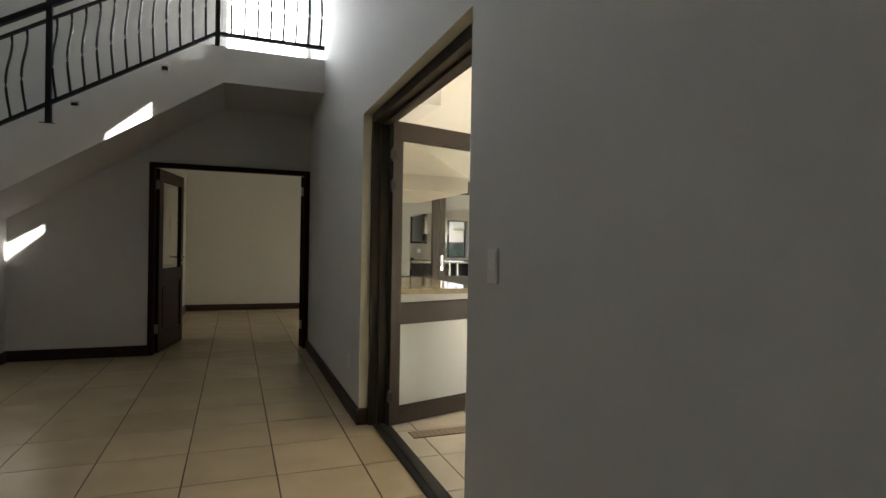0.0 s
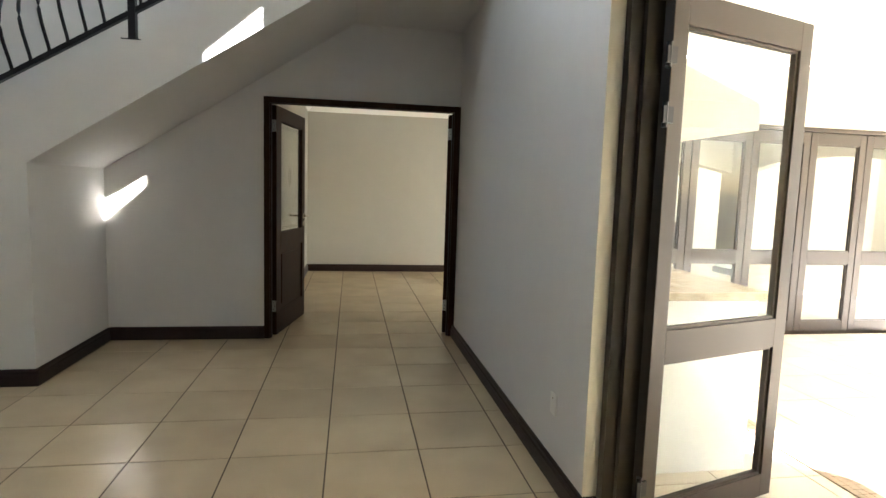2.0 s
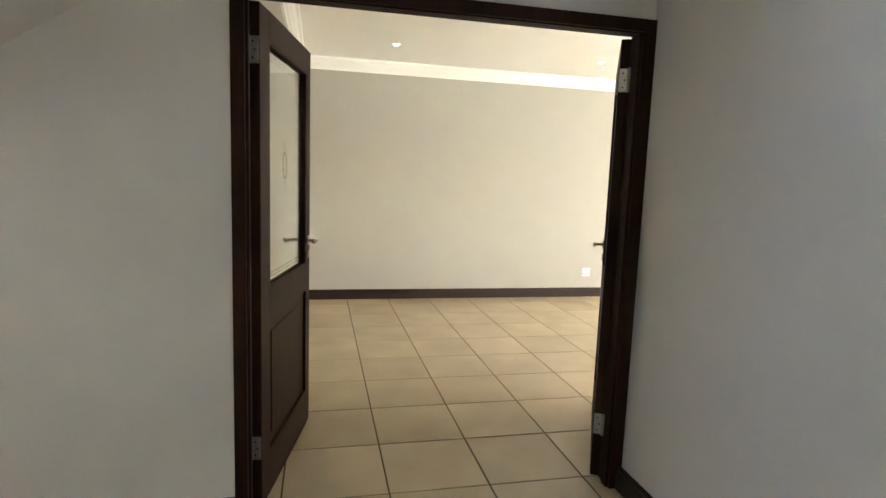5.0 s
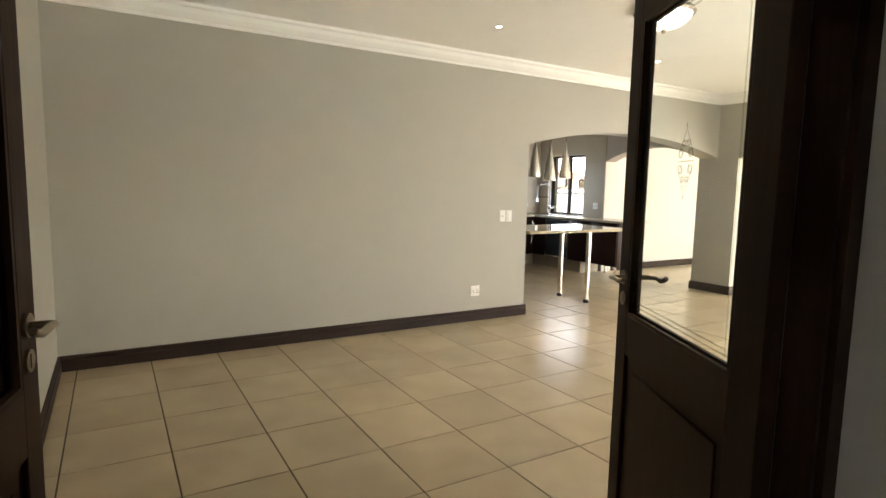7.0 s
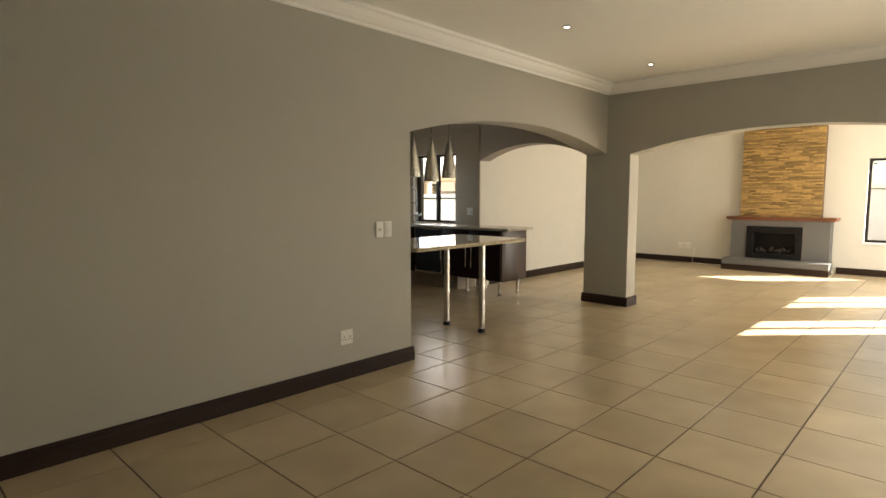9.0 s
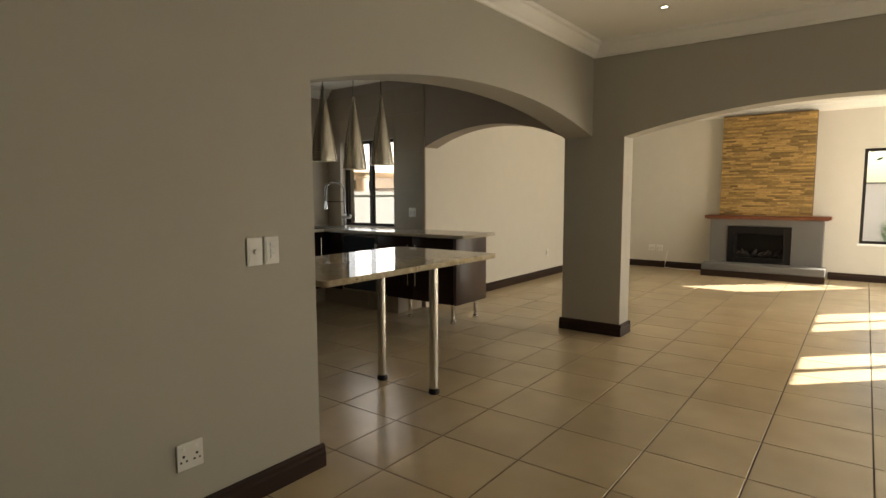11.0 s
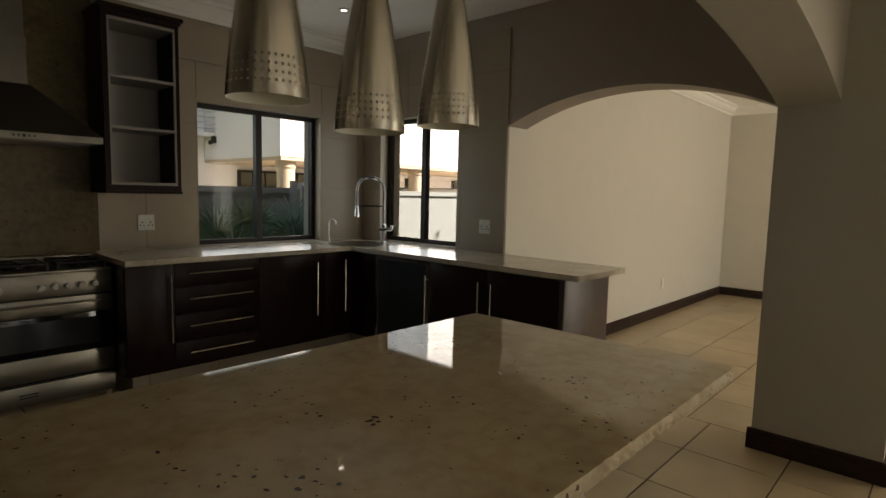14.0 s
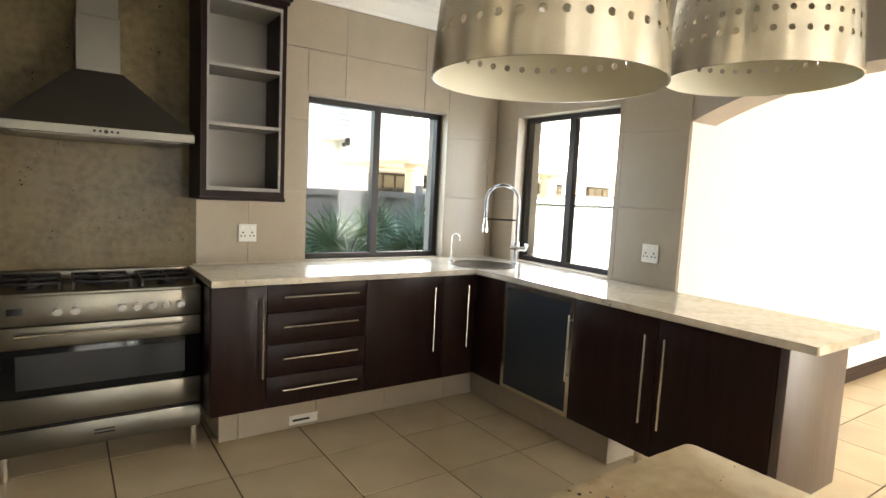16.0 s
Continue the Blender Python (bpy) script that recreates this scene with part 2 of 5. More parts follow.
IRON = mat("black_wrought_iron", (0.012, 0.011, 0.012), 0.45, metal=0.3, vary=0.2)
PLASTIC = mat("white_switch_plastic", (0.72, 0.70, 0.64), 0.35, vary=0.01, bump=0)
BLACK = mat("black_enamel", (0.010, 0.009, 0.009), 0.35, vary=0.2, spec=0.25)
DARKGLASS = mat("black_oven_glass", (0.006, 0.006, 0.007), 0.06, vary=0.1, bump=0, spec=0.3)
GREYBOARD = mat("grey_melamine", (0.26, 0.24, 0.22), 0.5, vary=0.03, bump=0.01)
FROST = mat("frosted_grey_glass_panel", (0.034, 0.039, 0.046), 0.22, vary=0.05, bump=0)
LAMP_INNER = mat("cream_lamp_lining", (0.78, 0.75, 0.62), 0.6, vary=0.02)
GREYPAINT = mat("grey_fireplace_plaster", (0.13, 0.126, 0.118), 0.7, vary=0.05)
MANTEL = mat("red_brown_mantel_wood", (0.16, 0.055, 0.025), 0.35, vary=0.25, stretch=(6, 0.6, 6))
SLIP = mat("yellow_stone_slip", (0.37, 0.235, 0.085), 0.8, scale=14, vary=0.35, fine=60, bump=0.12, obrand=0.5)
SLIP_BACK = mat("stone_slip_joint", (0.17, 0.10, 0.04), 0.9, vary=0.2)
WTILE = mat("beige_wall_tile", (0.335, 0.276, 0.202), 0.35, scale=5, vary=0.07, fine=40, bump=0.01, obrand=0.03)
WGROUT = mat("pale_wall_grout", (0.40, 0.345, 0.265), 0.8, vary=0.05)
GRANITE = granite_mat("polished_granite", (0.51, 0.420, 0.270), (0.055, 0.030, 0.014), (0.40, 0.305, 0.178), 0.04, sparse=0.42)
GRANITE_EDGE = granite_mat("rock_faced_granite", (0.47, 0.40, 0.27), (0.10, 0.06, 0.03), (0.33, 0.25, 0.15), 0.65, 0.3)
WORKTOP = granite_mat("pale_polished_granite", (0.55, 0.50, 0.41), (0.10, 0.07, 0.05), (0.42, 0.37, 0.29), 0.13, sparse=0.52)
GRANITE_W = granite_mat("polished_granite_splashback", (0.140, 0.110, 0.059), (0.012, 0.008, 0.005), (0.090, 0.068, 0.036), 0.22, 0.12, sparse=0.46)
GLASS = glass_mat("clear_glass")
GLASS_ETCH = glass_mat("etched_line_glass", (0.915, 0.92, 0.90), 0.5)
OPAL = mat("opal_lamp_glass", (0.75, 0.70, 0.58), 0.3, vary=0.02, bump=0)
OPAL.node_tree.nodes["Principled BSDF"].inputs["Emission Color"].default_value = (1.0, 0.92, 0.76, 1)
OPAL.node_tree.nodes["Principled BSDF"].inputs["Emission Strength"].default_value = 0.3
GRASS = mat("lawn", (0.07, 0.10, 0.03), 0.9, vary=0.35, fine=30, bump=0.3)
LEAF = mat("palm_leaf", (0.11, 0.17, 0.09), 0.45, vary=0.3)
PAVE = tile_mat("patio_tile", (0.56, 0.50, 0.40), 0.4)
PAVE_DARK = mat("patio_mosaic_tile", (0.30, 0.22, 0.15), 0.5, vary=0.15)
# Canopy steel: the dark room it mirrors is put into its colour.
HOOD = mat("hood_steel_dark_reflection", (0.075, 0.067, 0.055), 0.42, metal=1.0, scale=3, vary=0.03, rvar=0.03, fine=160, bump=0.01, stretch=(0.04, 1, 1))
KNOB = mat("satin_knob_steel", (0.22, 0.205, 0.185), 0.28, metal=1.0, vary=0.03, bump=0)
HOUSE = mat("white_house_render", (0.66, 0.60, 0.59), 0.85, vary=0.05)
FENCE = mat("grey_boundary_wall", (0.17, 0.165, 0.16), 0.85, vary=0.1)
GATE_GREY = mat("grey_gate_paint", (0.36, 0.37, 0.39), 0.5, vary=0.08)
TRUNK = mat("palm_trunk", (0.13, 0.09, 0.06), 0.9, vary=0.3, bump=0.2)
LEAFTREE = mat("tree_leaf", (0.06, 0.10, 0.035), 0.5, vary=0.3, island=0.3)
LED = bpy.data.materials.new("lit_downlight")
LED.use_nodes = True
LED.node_tree.nodes["Principled BSDF"].inputs["Emission Color"].default_value = (1.0, 0.93, 0.80, 1)
LED.node_tree.nodes["Principled BSDF"].inputs["Emission Strength"].default_value = 2.5
POOL = mat("pool_water", (0.10, 0.34, 0.40), 0.05, vary=0.1, bump=0.02)


# ---- mesh helpers ----
def box(bm, x0, x1, y0, y1, z0, z1, bevel=0.0):
    x0, x1 = min(x0, x1), max(x0, x1)
    y0, y1 = min(y0, y1), max(y0, y1)
    made = bmesh.ops.create_cube(bm, size=1.0, matrix=Matrix.Translation(((x0 + x1) / 2, (y0 + y1) / 2, (z0 + z1) / 2)) @ Matrix.Diagonal((x1 - x0, y1 - y0, z1 - z0, 1)))
    if bevel:
        es = list({e for v in made["verts"] for e in v.link_edges})
        bmesh.ops.bevel(bm, geom=es, offset=bevel, segments=2, affect="EDGES", profile=0.5)
    return bm


def boxes(*list_of):
    bm = bmesh.new()
    for b in list_of:
        box(bm, *b)
    return bm


def prism(bm, poly, axis, a, b):
    """A flat outline drawn out along an axis. Outline in the other two axes, in xyz order."""
    def put(u, v, w):
        return {"x": (w, u, v), "y": (u, w, v), "z": (u, v, w)}[axis]
    lo = [bm.verts.new(put(u, v, a)) for u, v in poly]
    hi = [bm.verts.new(put(u, v, b)) for u, v in poly]
    n = len(poly)
    bm.faces.new(lo)
    bm.faces.new(hi[::-1])
    for i in range(n):
        bm.faces.new((lo[i], hi[i], hi[(i + 1) % n], lo[(i + 1) % n]))
    bmesh.ops.recalc_face_normals(bm, faces=bm.faces)
    return bm


def tube(bm, pts, r, n=10):
    """A round bar through points."""
    rings = []
    for i, p in enumerate(pts):
        p = Vector(p)
        d = (Vector(pts[min(i + 1, len(pts) - 1)]) - Vector(pts[max(i - 1, 0)])).normalized()
        s = d.orthogonal().normalized() if abs(d.z) > 0.99 else d.cross(Vector((0, 0, 1))).normalized()
        u = d.cross(s)
        rings.append([bm.verts.new(p + r * (math.cos(2 * math.pi * k / n) * s + math.sin(2 * math.pi * k / n) * u)) for k in range(n)])
    for a, b in zip(rings, rings[1:]):
        for k in range(n):
            bm.faces.new((a[k], a[(k + 1) % n], b[(k + 1) % n], b[k]))
    bm.faces.new(rings[0])
    bm.faces.new(rings[-1][::-1])
    bmesh.ops.recalc_face_normals(bm, faces=bm.faces)
    return bm


def lathe(bm, prof, cx=0, cy=0, n=32):
    """A turned shape from (radius, height) pairs."""
    rings = []
    for r, z in prof:
        rings.append([bm.verts.new((cx + r * math.cos(2 * math.pi * k / n), cy + r * math.sin(2 * math.pi * k / n), z)) for k in range(n)])
    for a, b in zip(rings, rings[1:]):
        for k in range(n):
            bm.faces.new((a[k], a[(k + 1) % n], b[(k + 1) % n], b[k]))
    for ring in (rings[0], rings[-1]):
        try:
            bm.faces.new(ring)
        except ValueError:
            pass
    bmesh.ops.recalc_face_normals(bm, faces=bm.faces)
    return bm


def mesh_of(name, bm, material, smooth=None):
    me = bpy.data.meshes.new(name)
    if smooth is not None:
        for f in bm.faces:
            f.smooth = True
        for e in bm.edges:
            if len(e.link_faces) != 2 or e.calc_face_angle(0) > radians(smooth):
                e.smooth = False
    bm.to_mesh(me)
    bm.free()
    me.materials.append(material)
    return me


def part(name, bm, material, parent=None, label="", smooth=None):
    ob = new(name, mesh_of(name, bm, material, smooth))
    if parent is not None:
        ob.parent = parent
    if label:
        ob["label"] = label
    return ob


def thing(name, x=0, y=0, z=0, label="", category="", group="", kind=""):
    ob = new(name)
    ob.empty_display_size = 0.05
    ob.matrix_world = pose(x, y, z)
    return tagged(ob, label, category, group, kind)


def structure(name, bm, material, label, category="", smooth=None):
    return tagged(part(name, bm, material, None, "", smooth), label, category or name.split("_")[0], "", "structure")


# ---- plan ----
CEILING = 2.62          # rooms
HALL_TOP = 5.3          # double height hall
X_R0, X_R1 = 0.675, 0.925       # wall between hall and patio
Y_S = 0.13              # dining side of the door wall
X_W = -0.95             # west wall of the dining room
Y_N0, Y_N1 = 4.08, 4.348        # wall between dining room and kitchen
X_E0, X_E1 = 6.425, 6.655       # line of the lounge arches
Y_K = 7.67              # tiled north wall of the kitchen
Y_L = 6.04              # north wall of the lounge
X_L = 11.62             # fireplace wall
JAMB = 3.190            # arch to the kitchen begins
X_KW = 1.6              # west end of the kitchen
SOUTH = -0.10           # outer face of the south walls


def arch(u0, u1, spring, rise, top, n=24):
    """Outline of the wall above a segmental arch."""
    span = u1 - u0
    r = (span * span / 4 + rise * rise) / (2 * rise)
    c = (u0 + u1) / 2
    pts = [(u0, top), (u1, top)]
    for i in range(n + 1):
        u = u1 - span * i / n
        pts.append((u, spring + rise - r + math.sqrt(max(0, r * r - (u - c) ** 2))))
    return pts


# hall walls
structure("wall_hall_east", boxes((X_R0, X_R1, -4.80, -2.935, 2.13, 3.60), (X_R0, X_R1, -9.0, -4.80, 0, HALL_TOP), (X_R0, X_R1, -2.935, SOUTH, 0, 3.60),
                                  (X_R0, X_R1, -4.80, -3.23, 3.60, HALL_TOP), (X_R0, X_R1, -2.63, SOUTH, 3.60, HALL_TOP), (X_R0, X_R1, -3.23, -2.63, 4.03, HALL_TOP)),
          WALL_HALL, "pale grey plastered hall wall with a wide door opening")
structure("wall_hall_north", boxes((-5.5, -1.005, 0, Y_S, 0, 3.06), (-1.005, 0.683, 0, Y_S, 2.08, 3.06), (-5.5, -0.30, 0, Y_S, 3.06, HALL_TOP),
                                   (-0.30, X_R0, 0, Y_S, 5.0, HALL_TOP), (0.683, X_R1, SOUTH, Y_S, 0, 3.06), (X_R0, X_R1, SOUTH, Y_S, 3.06, HALL_TOP)),
          WALL_HALL, "pale grey plastered wall around the double door under the stairs")
# High opening is unseen, added where the hall's fill lamp sits.
structure("wall_hall_west", boxes((-5.7, -5.5, -9, -3.4, 0, HALL_TOP), (-5.7, -5.5, -1.6, Y_S, 0, HALL_TOP), (-5.7, -5.5, -3.4, -1.6, 0, 3.55), (-5.7, -5.5, -3.4, -1.6, 5.05, HALL_TOP)),
          WALL_HALL, "pale plastered hall wall with an unseen high opening added for the fill light")
structure("wall_hall_south", boxes((-5.7, X_R1, -9.2, -9.0, 0, HALL_TOP)),
          WALL_HALL, "pale plastered hall wall at the entrance")
structure("ceiling_hall", boxes((-5.7, X_R1, -9.2, Y_S, HALL_TOP, HALL_TOP + 0.2)), CEIL, "white plastered ceiling high above the hall")

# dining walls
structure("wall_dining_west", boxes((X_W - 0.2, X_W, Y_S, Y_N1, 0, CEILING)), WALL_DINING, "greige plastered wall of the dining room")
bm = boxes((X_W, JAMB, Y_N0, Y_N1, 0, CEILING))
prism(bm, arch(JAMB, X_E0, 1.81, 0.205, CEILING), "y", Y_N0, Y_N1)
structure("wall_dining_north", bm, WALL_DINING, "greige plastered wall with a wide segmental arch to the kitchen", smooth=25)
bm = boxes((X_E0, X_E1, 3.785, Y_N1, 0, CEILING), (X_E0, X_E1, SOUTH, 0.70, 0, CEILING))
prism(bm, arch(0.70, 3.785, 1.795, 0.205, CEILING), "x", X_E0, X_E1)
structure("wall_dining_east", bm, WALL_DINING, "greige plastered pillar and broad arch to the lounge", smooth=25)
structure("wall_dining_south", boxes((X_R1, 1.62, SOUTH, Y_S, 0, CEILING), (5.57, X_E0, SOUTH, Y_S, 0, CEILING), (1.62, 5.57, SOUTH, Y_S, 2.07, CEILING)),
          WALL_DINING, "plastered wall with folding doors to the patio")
structure("ceiling_dining", boxes((X_W - 0.2, X_E0, Y_S, Y_N0, CEILING, CEILING + 0.2)), CEIL, "off-white plastered ceiling of the dining room")

# kitchen walls
bm = boxes((X_E0, X_E1, Y_L, 6.50, 0, CEILING), (X_E0, X_E1, 7.42, Y_K + 0.25, 0, CEILING), (X_E0, X_E1, 6.50, 7.42, 0, 0.90), (X_E0, X_E1, 6.50, 7.42, 1.96, CEILING))
prism(bm, arch(Y_N1, Y_L, 1.82, 0.19, CEILING), "x", X_E0, X_E1)
structure("wall_kitchen_east", bm, WALL_KITCHEN, "taupe kitchen wall with a window and an arch to the lounge", smooth=25)
structure("wall_kitchen_north", boxes((X_KW - 0.2, 4.90, Y_K, Y_K + 0.25, 0, CEILING), (5.96, X_E0, Y_K, Y_K + 0.25, 0, CEILING), (4.90, 5.96, Y_K, Y_K + 0.25, 0, 0.90), (4.90, 5.96, Y_K, Y_K + 0.25, 1.95, CEILING)),
          WGROUT, "kitchen wall behind beige tiles with a window")
structure("wall_kitchen_west", boxes((X_KW - 0.2, X_KW, Y_N1, Y_K, 0, CEILING)), WALL_KITCHEN, "taupe plastered kitchen wall")
structure("ceiling_kitchen", boxes((X_KW - 0.2, X_E0, Y_N1, Y_K, CEILING, CEILING + 0.2)), CEIL, "off-white plastered kitchen ceiling")

# lounge walls
structure("wall_lounge_north", boxes((X_E1, X_L + 0.25, Y_L, Y_L + 0.25, 0, CEILING), (X_E0 + 0.004, X_E1 + 0.001, Y_L - 0.004, Y_L + 0.002, 0, 1.818)), WALL_LOUNGE, "cream plastered lounge wall")
structure("wall_lounge_east", boxes((X_L, X_L + 0.25, SOUTH, 1.06, 0, CEILING), (X_L, X_L + 0.25, 2.11, Y_L, 0, CEILING), (X_L, X_L + 0.25, 1.06, 2.11, 0, 0.55), (X_L, X_L + 0.25, 1.06, 2.11, 1.93, CEILING)),
          WALL_LOUNGE, "cream plastered fireplace wall with a window")
structure("wall_lounge_south", boxes((X_E0, 8.12, SOUTH, Y_S, 2.19, CEILING), (X_E1, 8.12, SOUTH, Y_S, 0, 2.19), (9.15, 9.93, SOUTH, Y_S, 0, 2.19), (11.07, X_L, SOUTH, Y_S, 0, 2.19), (8.12, X_L, SOUTH, Y_S, 2.19, CEILING)),
          WALL_LOUNGE, "cream plastered lounge wall with two glazed openings")
structure("ceiling_lounge", boxes((X_E1, X_L + 0.25, Y_S, Y_L, CEILING, CEILING + 0.2)), CEIL, "off-white plastered lounge ceiling")

# floors: grout beds
floors = {}
for nm, x0, x1, y0, y1, lab in (("hall", -5.5, X_R0 + 0.13, -9, 0.06, "beige ceramic tile floor of the hall"), ("dining", X_W, X_E0 + 0.1, 0.06, Y_N0 + 0.12, "beige ceramic tile floor of the dining room"),
                           ("kitchen", X_KW, X_E0 + 0.1, Y_N0 + 0.12, Y_K, "beige ceramic tile floor of the kitchen"), ("lounge", X_E0 + 0.1, X_L, SOUTH, Y_L, "beige ceramic tile floor of the lounge")):
    floors[nm] = structure("floor_" + nm, boxes((x0, x1, y0, y1, -0.15, -0.003)), GROUT, lab, "floor")

# ---- skirting and cornice ----
SK = [(0, 0), (0.020, 0), (0.020, 0.072), (0.014, 0.080), (0.014, 0.098), (0.007, 0.108), (0, 0.110)]
CO = [(0, 0), (0.018, 0), (0.022, 0.018), (0.040, 0.030), (0.066, 0.058), (0.082, 0.088), (0.104, 0.096), (0.108, 0.118), (0, 0.118)]


def moulding(bm, prof, p0, p1, z, side):
    """A profile drawn along a wall from p0 to p1; side: +1 or -1 along the other axis."""
    (x0, y0), (x1, y1) = p0, p1
    if abs(x1 - x0) > abs(y1 - y0):
        prism(bm, [(y0 + side * d, z + h) for d, h in prof], "x", min(x0, x1), max(x0, x1))
    else:
        prism(bm, [(x0 + side * d, z + h) for d, h in prof], "y", min(y0, y1), max(y0, y1))


def run(name, prof, z, pieces, material, label):
    bm = bmesh.new()
    for p0, p1, side in pieces:
        moulding(bm, prof, p0, p1, z, side)
    return structure(name, bm, material, label, "trim")


run("baseboard_hall", SK, 0, [((-2.262, 0), (-1.005, 0), -1), ((-2.262, -1.10), (-2.262, 0), 1), ((-5.5, -1.10), (-2.242, -1.10), -1), ((X_R0, -2.955), (X_R0, 0), -1), ((X_R0 - 0.02, -2.9395), (X_R0 + 0.058, -2.9395), -1), ((X_R0, -9.0), (X_R0, -4.80), -1)],
    SKIRT, "dark stained moulded wooden skirting along the hall walls")
run("baseboard_dining", SK, 0, [((X_W, Y_S), (X_W, Y_N0), 1), ((X_W, Y_N0), (JAMB + 0.02, Y_N0), -1), ((JAMB, Y_N0), (JAMB, Y_N1), 1)], SKIRT, "dark stained moulded wooden skirting of the dining room")
run("baseboard_pillar", SK, 0, [((X_E0, 3.765), (X_E0, Y_N1 + 0.02), -1), ((X_E0, 3.785), (X_E1, 3.785), -1), ((X_E1, 3.765), (X_E1, Y_N1 + 0.02), 1), ((X_E0, Y_N1), (X_E1, Y_N1), 1)],
    SKIRT, "dark stained skirting round the pillar")
run("baseboard_lounge", SK, 0, [((X_E1, Y_L), (X_L, Y_L), -1), ((X_L, 4.1), (X_L, Y_L), -1), ((X_L, Y_S), (X_L, 2.46), -1)], SKIRT, "dark stained moulded wooden skirting of the lounge")
run("cornice_dining", CO, CEILING - 0.118, [((X_W, Y_S), (X_W, Y_N0), 1), ((X_W, Y_N0), (X_E0, Y_N0), -1), ((X_E0, Y_S), (X_E0, Y_N0), -1), ((X_W, Y_S), (X_E0, Y_S), 1)], CEIL, "white moulded plaster cornice of the dining room")
run("cornice_kitchen", CO, CEILING - 0.118, [((X_KW, Y_K), (X_E0, Y_K), -1)], CEIL, "white moulded plaster cornice of the kitchen")
run("cornice_lounge", CO, CEILING - 0.118, [((X_E1, Y_L), (X_L, Y_L), -1), ((X_L, Y_S), (X_L, Y_L), -1), ((X_E1, Y_S), (X_E1, Y_L), 1)], CEIL, "white moulded plaster cornice of the lounge")
# cream reveals of the patio opening
structure("trim_patio_opening", boxes((X_R0 - 0.001, X_R0 + 0.06, -2.939, -2.9345, 0.0, 2.13), (X_R0 - 0.001, X_R0 + 0.06, -4.80, -2.9345, 2.126, 2.131)), REVEAL, "cream plastered reveal of the patio opening", "trim")

# ---- stairs ----
RISE, GO, LAND = 0.168, 0.280, 3.054
pts = [(X_R0, LAND), (-0.437, LAND)]
x, z = -0.437, LAND
while z - RISE > 0.02:
    z -= RISE
    pts.append((x, z))
    x -= GO
    pts.append((x, z))
pts.append((x, 0.0))
pts += [(-2.262, 0.0), (-2.262, 1.43), (-0.255, 2.725), (X_R0, 2.725)]
stairs = prism(bmesh.new(), pts, "y", -1.10, -0.001)
structure("staircase", stairs, WALL_HALL, "white plastered staircase with open stepped side and landing over the door", "stairs")

rail = thing("stair_railing", -1.66, -1.04, 2.1, "black wrought iron railing with bellied balusters on the stairs", "railing")
PITCH = RISE / GO


def nose(xx):
    return LAND - RISE / 2 + (xx + 0.437) * PITCH


def rpart(name, bm, label=""):
    ob = part(name, bm, IRON, rail, label, smooth=40)
    ob.matrix_parent_inverse = Matrix.Translation((1.66, 1.04, -2.1))
    return ob


Y_RAIL = -1.05
X_TOP, X_LOW = -0.315, -4.6


def bar(x0, x1, up0, up1, h, w):
    zz0, zz1 = nose(x0), nose(x1)
    return prism(bmesh.new(), [(x0, zz0 + up0), (x1, zz1 + up0), (x1, zz1 + up0 + h), (x0, zz0 + up0 + h)], "y", Y_RAIL - w / 2, Y_RAIL + w / 2)


rpart("lower_rail", bar(X_LOW, X_TOP, 0.13, 0, 0.035, 0.035))
rpart("upper_rail", bar(X_LOW, X_TOP, 0.85, 0, 0.025, 0.035))
rpart("handrail", bar(X_LOW, X_TOP, 0.965, 0, 0.05, 0.055))
rpart("landing_lower_rail", boxes((X_TOP, X_R0 - 0.002, Y_RAIL - 0.018, Y_RAIL + 0.018, LAND + 0.115, LAND + 0.15)))
rpart("landing_upper_rail", boxes((X_TOP, X_R0 - 0.002, Y_RAIL - 0.018, Y_RAIL + 0.018, LAND + 0.83, LAND + 0.855)))
rpart("landing_handrail", boxes((X_TOP, X_R0 - 0.002, Y_RAIL - 0.027, Y_RAIL + 0.027, LAND + 0.935, LAND + 0.98)))
for px, base in ((X_TOP, LAND), (-1.645, LAND - 5 * RISE), (-3.2, LAND - 10 * RISE)):
    bm = boxes((px - 0.022, px + 0.022, Y_RAIL - 0.022, Y_RAIL + 0.022, base, base + (1.05 if px == X_TOP else 1.28)), (px - 0.055, px + 0.055, Y_RAIL - 0.05, Y_RAIL + 0.05, base, base + 0.008))
    lathe(bm, [(0.03, base + 1.05 + (0 if px == X_TOP else 0.23)), (0.035, base + 1.08 + (0 if px == X_TOP else 0.23)), (0.005, base + 1.12 + (0 if px == X_TOP else 0.23))], px, Y_RAIL, 12)
    rpart("post", bm)


def baluster(xx, z0, z1, belly):
    pts, n = [], 18
    for i in range(n + 1):
        u = i / n
        out = belly * (math.sin(math.pi * min(1, u / 0.80)) ** 1.3 if u < 0.80 else -0.16 * math.sin(math.pi * (u - 0.80) / 0.20))
        pts.append((xx, Y_RAIL - out, z0 + (z1 - z0) * u))
    return tube(bmesh.new(), pts, 0.0105, 8)


xx = X_TOP - 0.10
while xx > X_LOW:
    if abs(xx + 1.66) > 0.05 and abs(xx + 3.2) > 0.05:
        rpart("baluster", baluster(xx, nose(xx) + 0.15, nose(xx) + 0.855, 0.115))
    xx -= 0.107
xx = X_TOP + 0.12
while xx < X_R0 - 0.03:
    rpart("baluster", baluster(xx, LAND + 0.14, LAND + 0.835, 0.115))
    xx += 0.118
sw = thing("step_light", -1.70, -0.001, 2.62, "small square steel step light in the stair wall", "light", "stair wall lights")
part("frame", boxes((-0.04, 0.04, -0.008, 0, -0.04, 0.04, 0.003)), STEEL, sw)
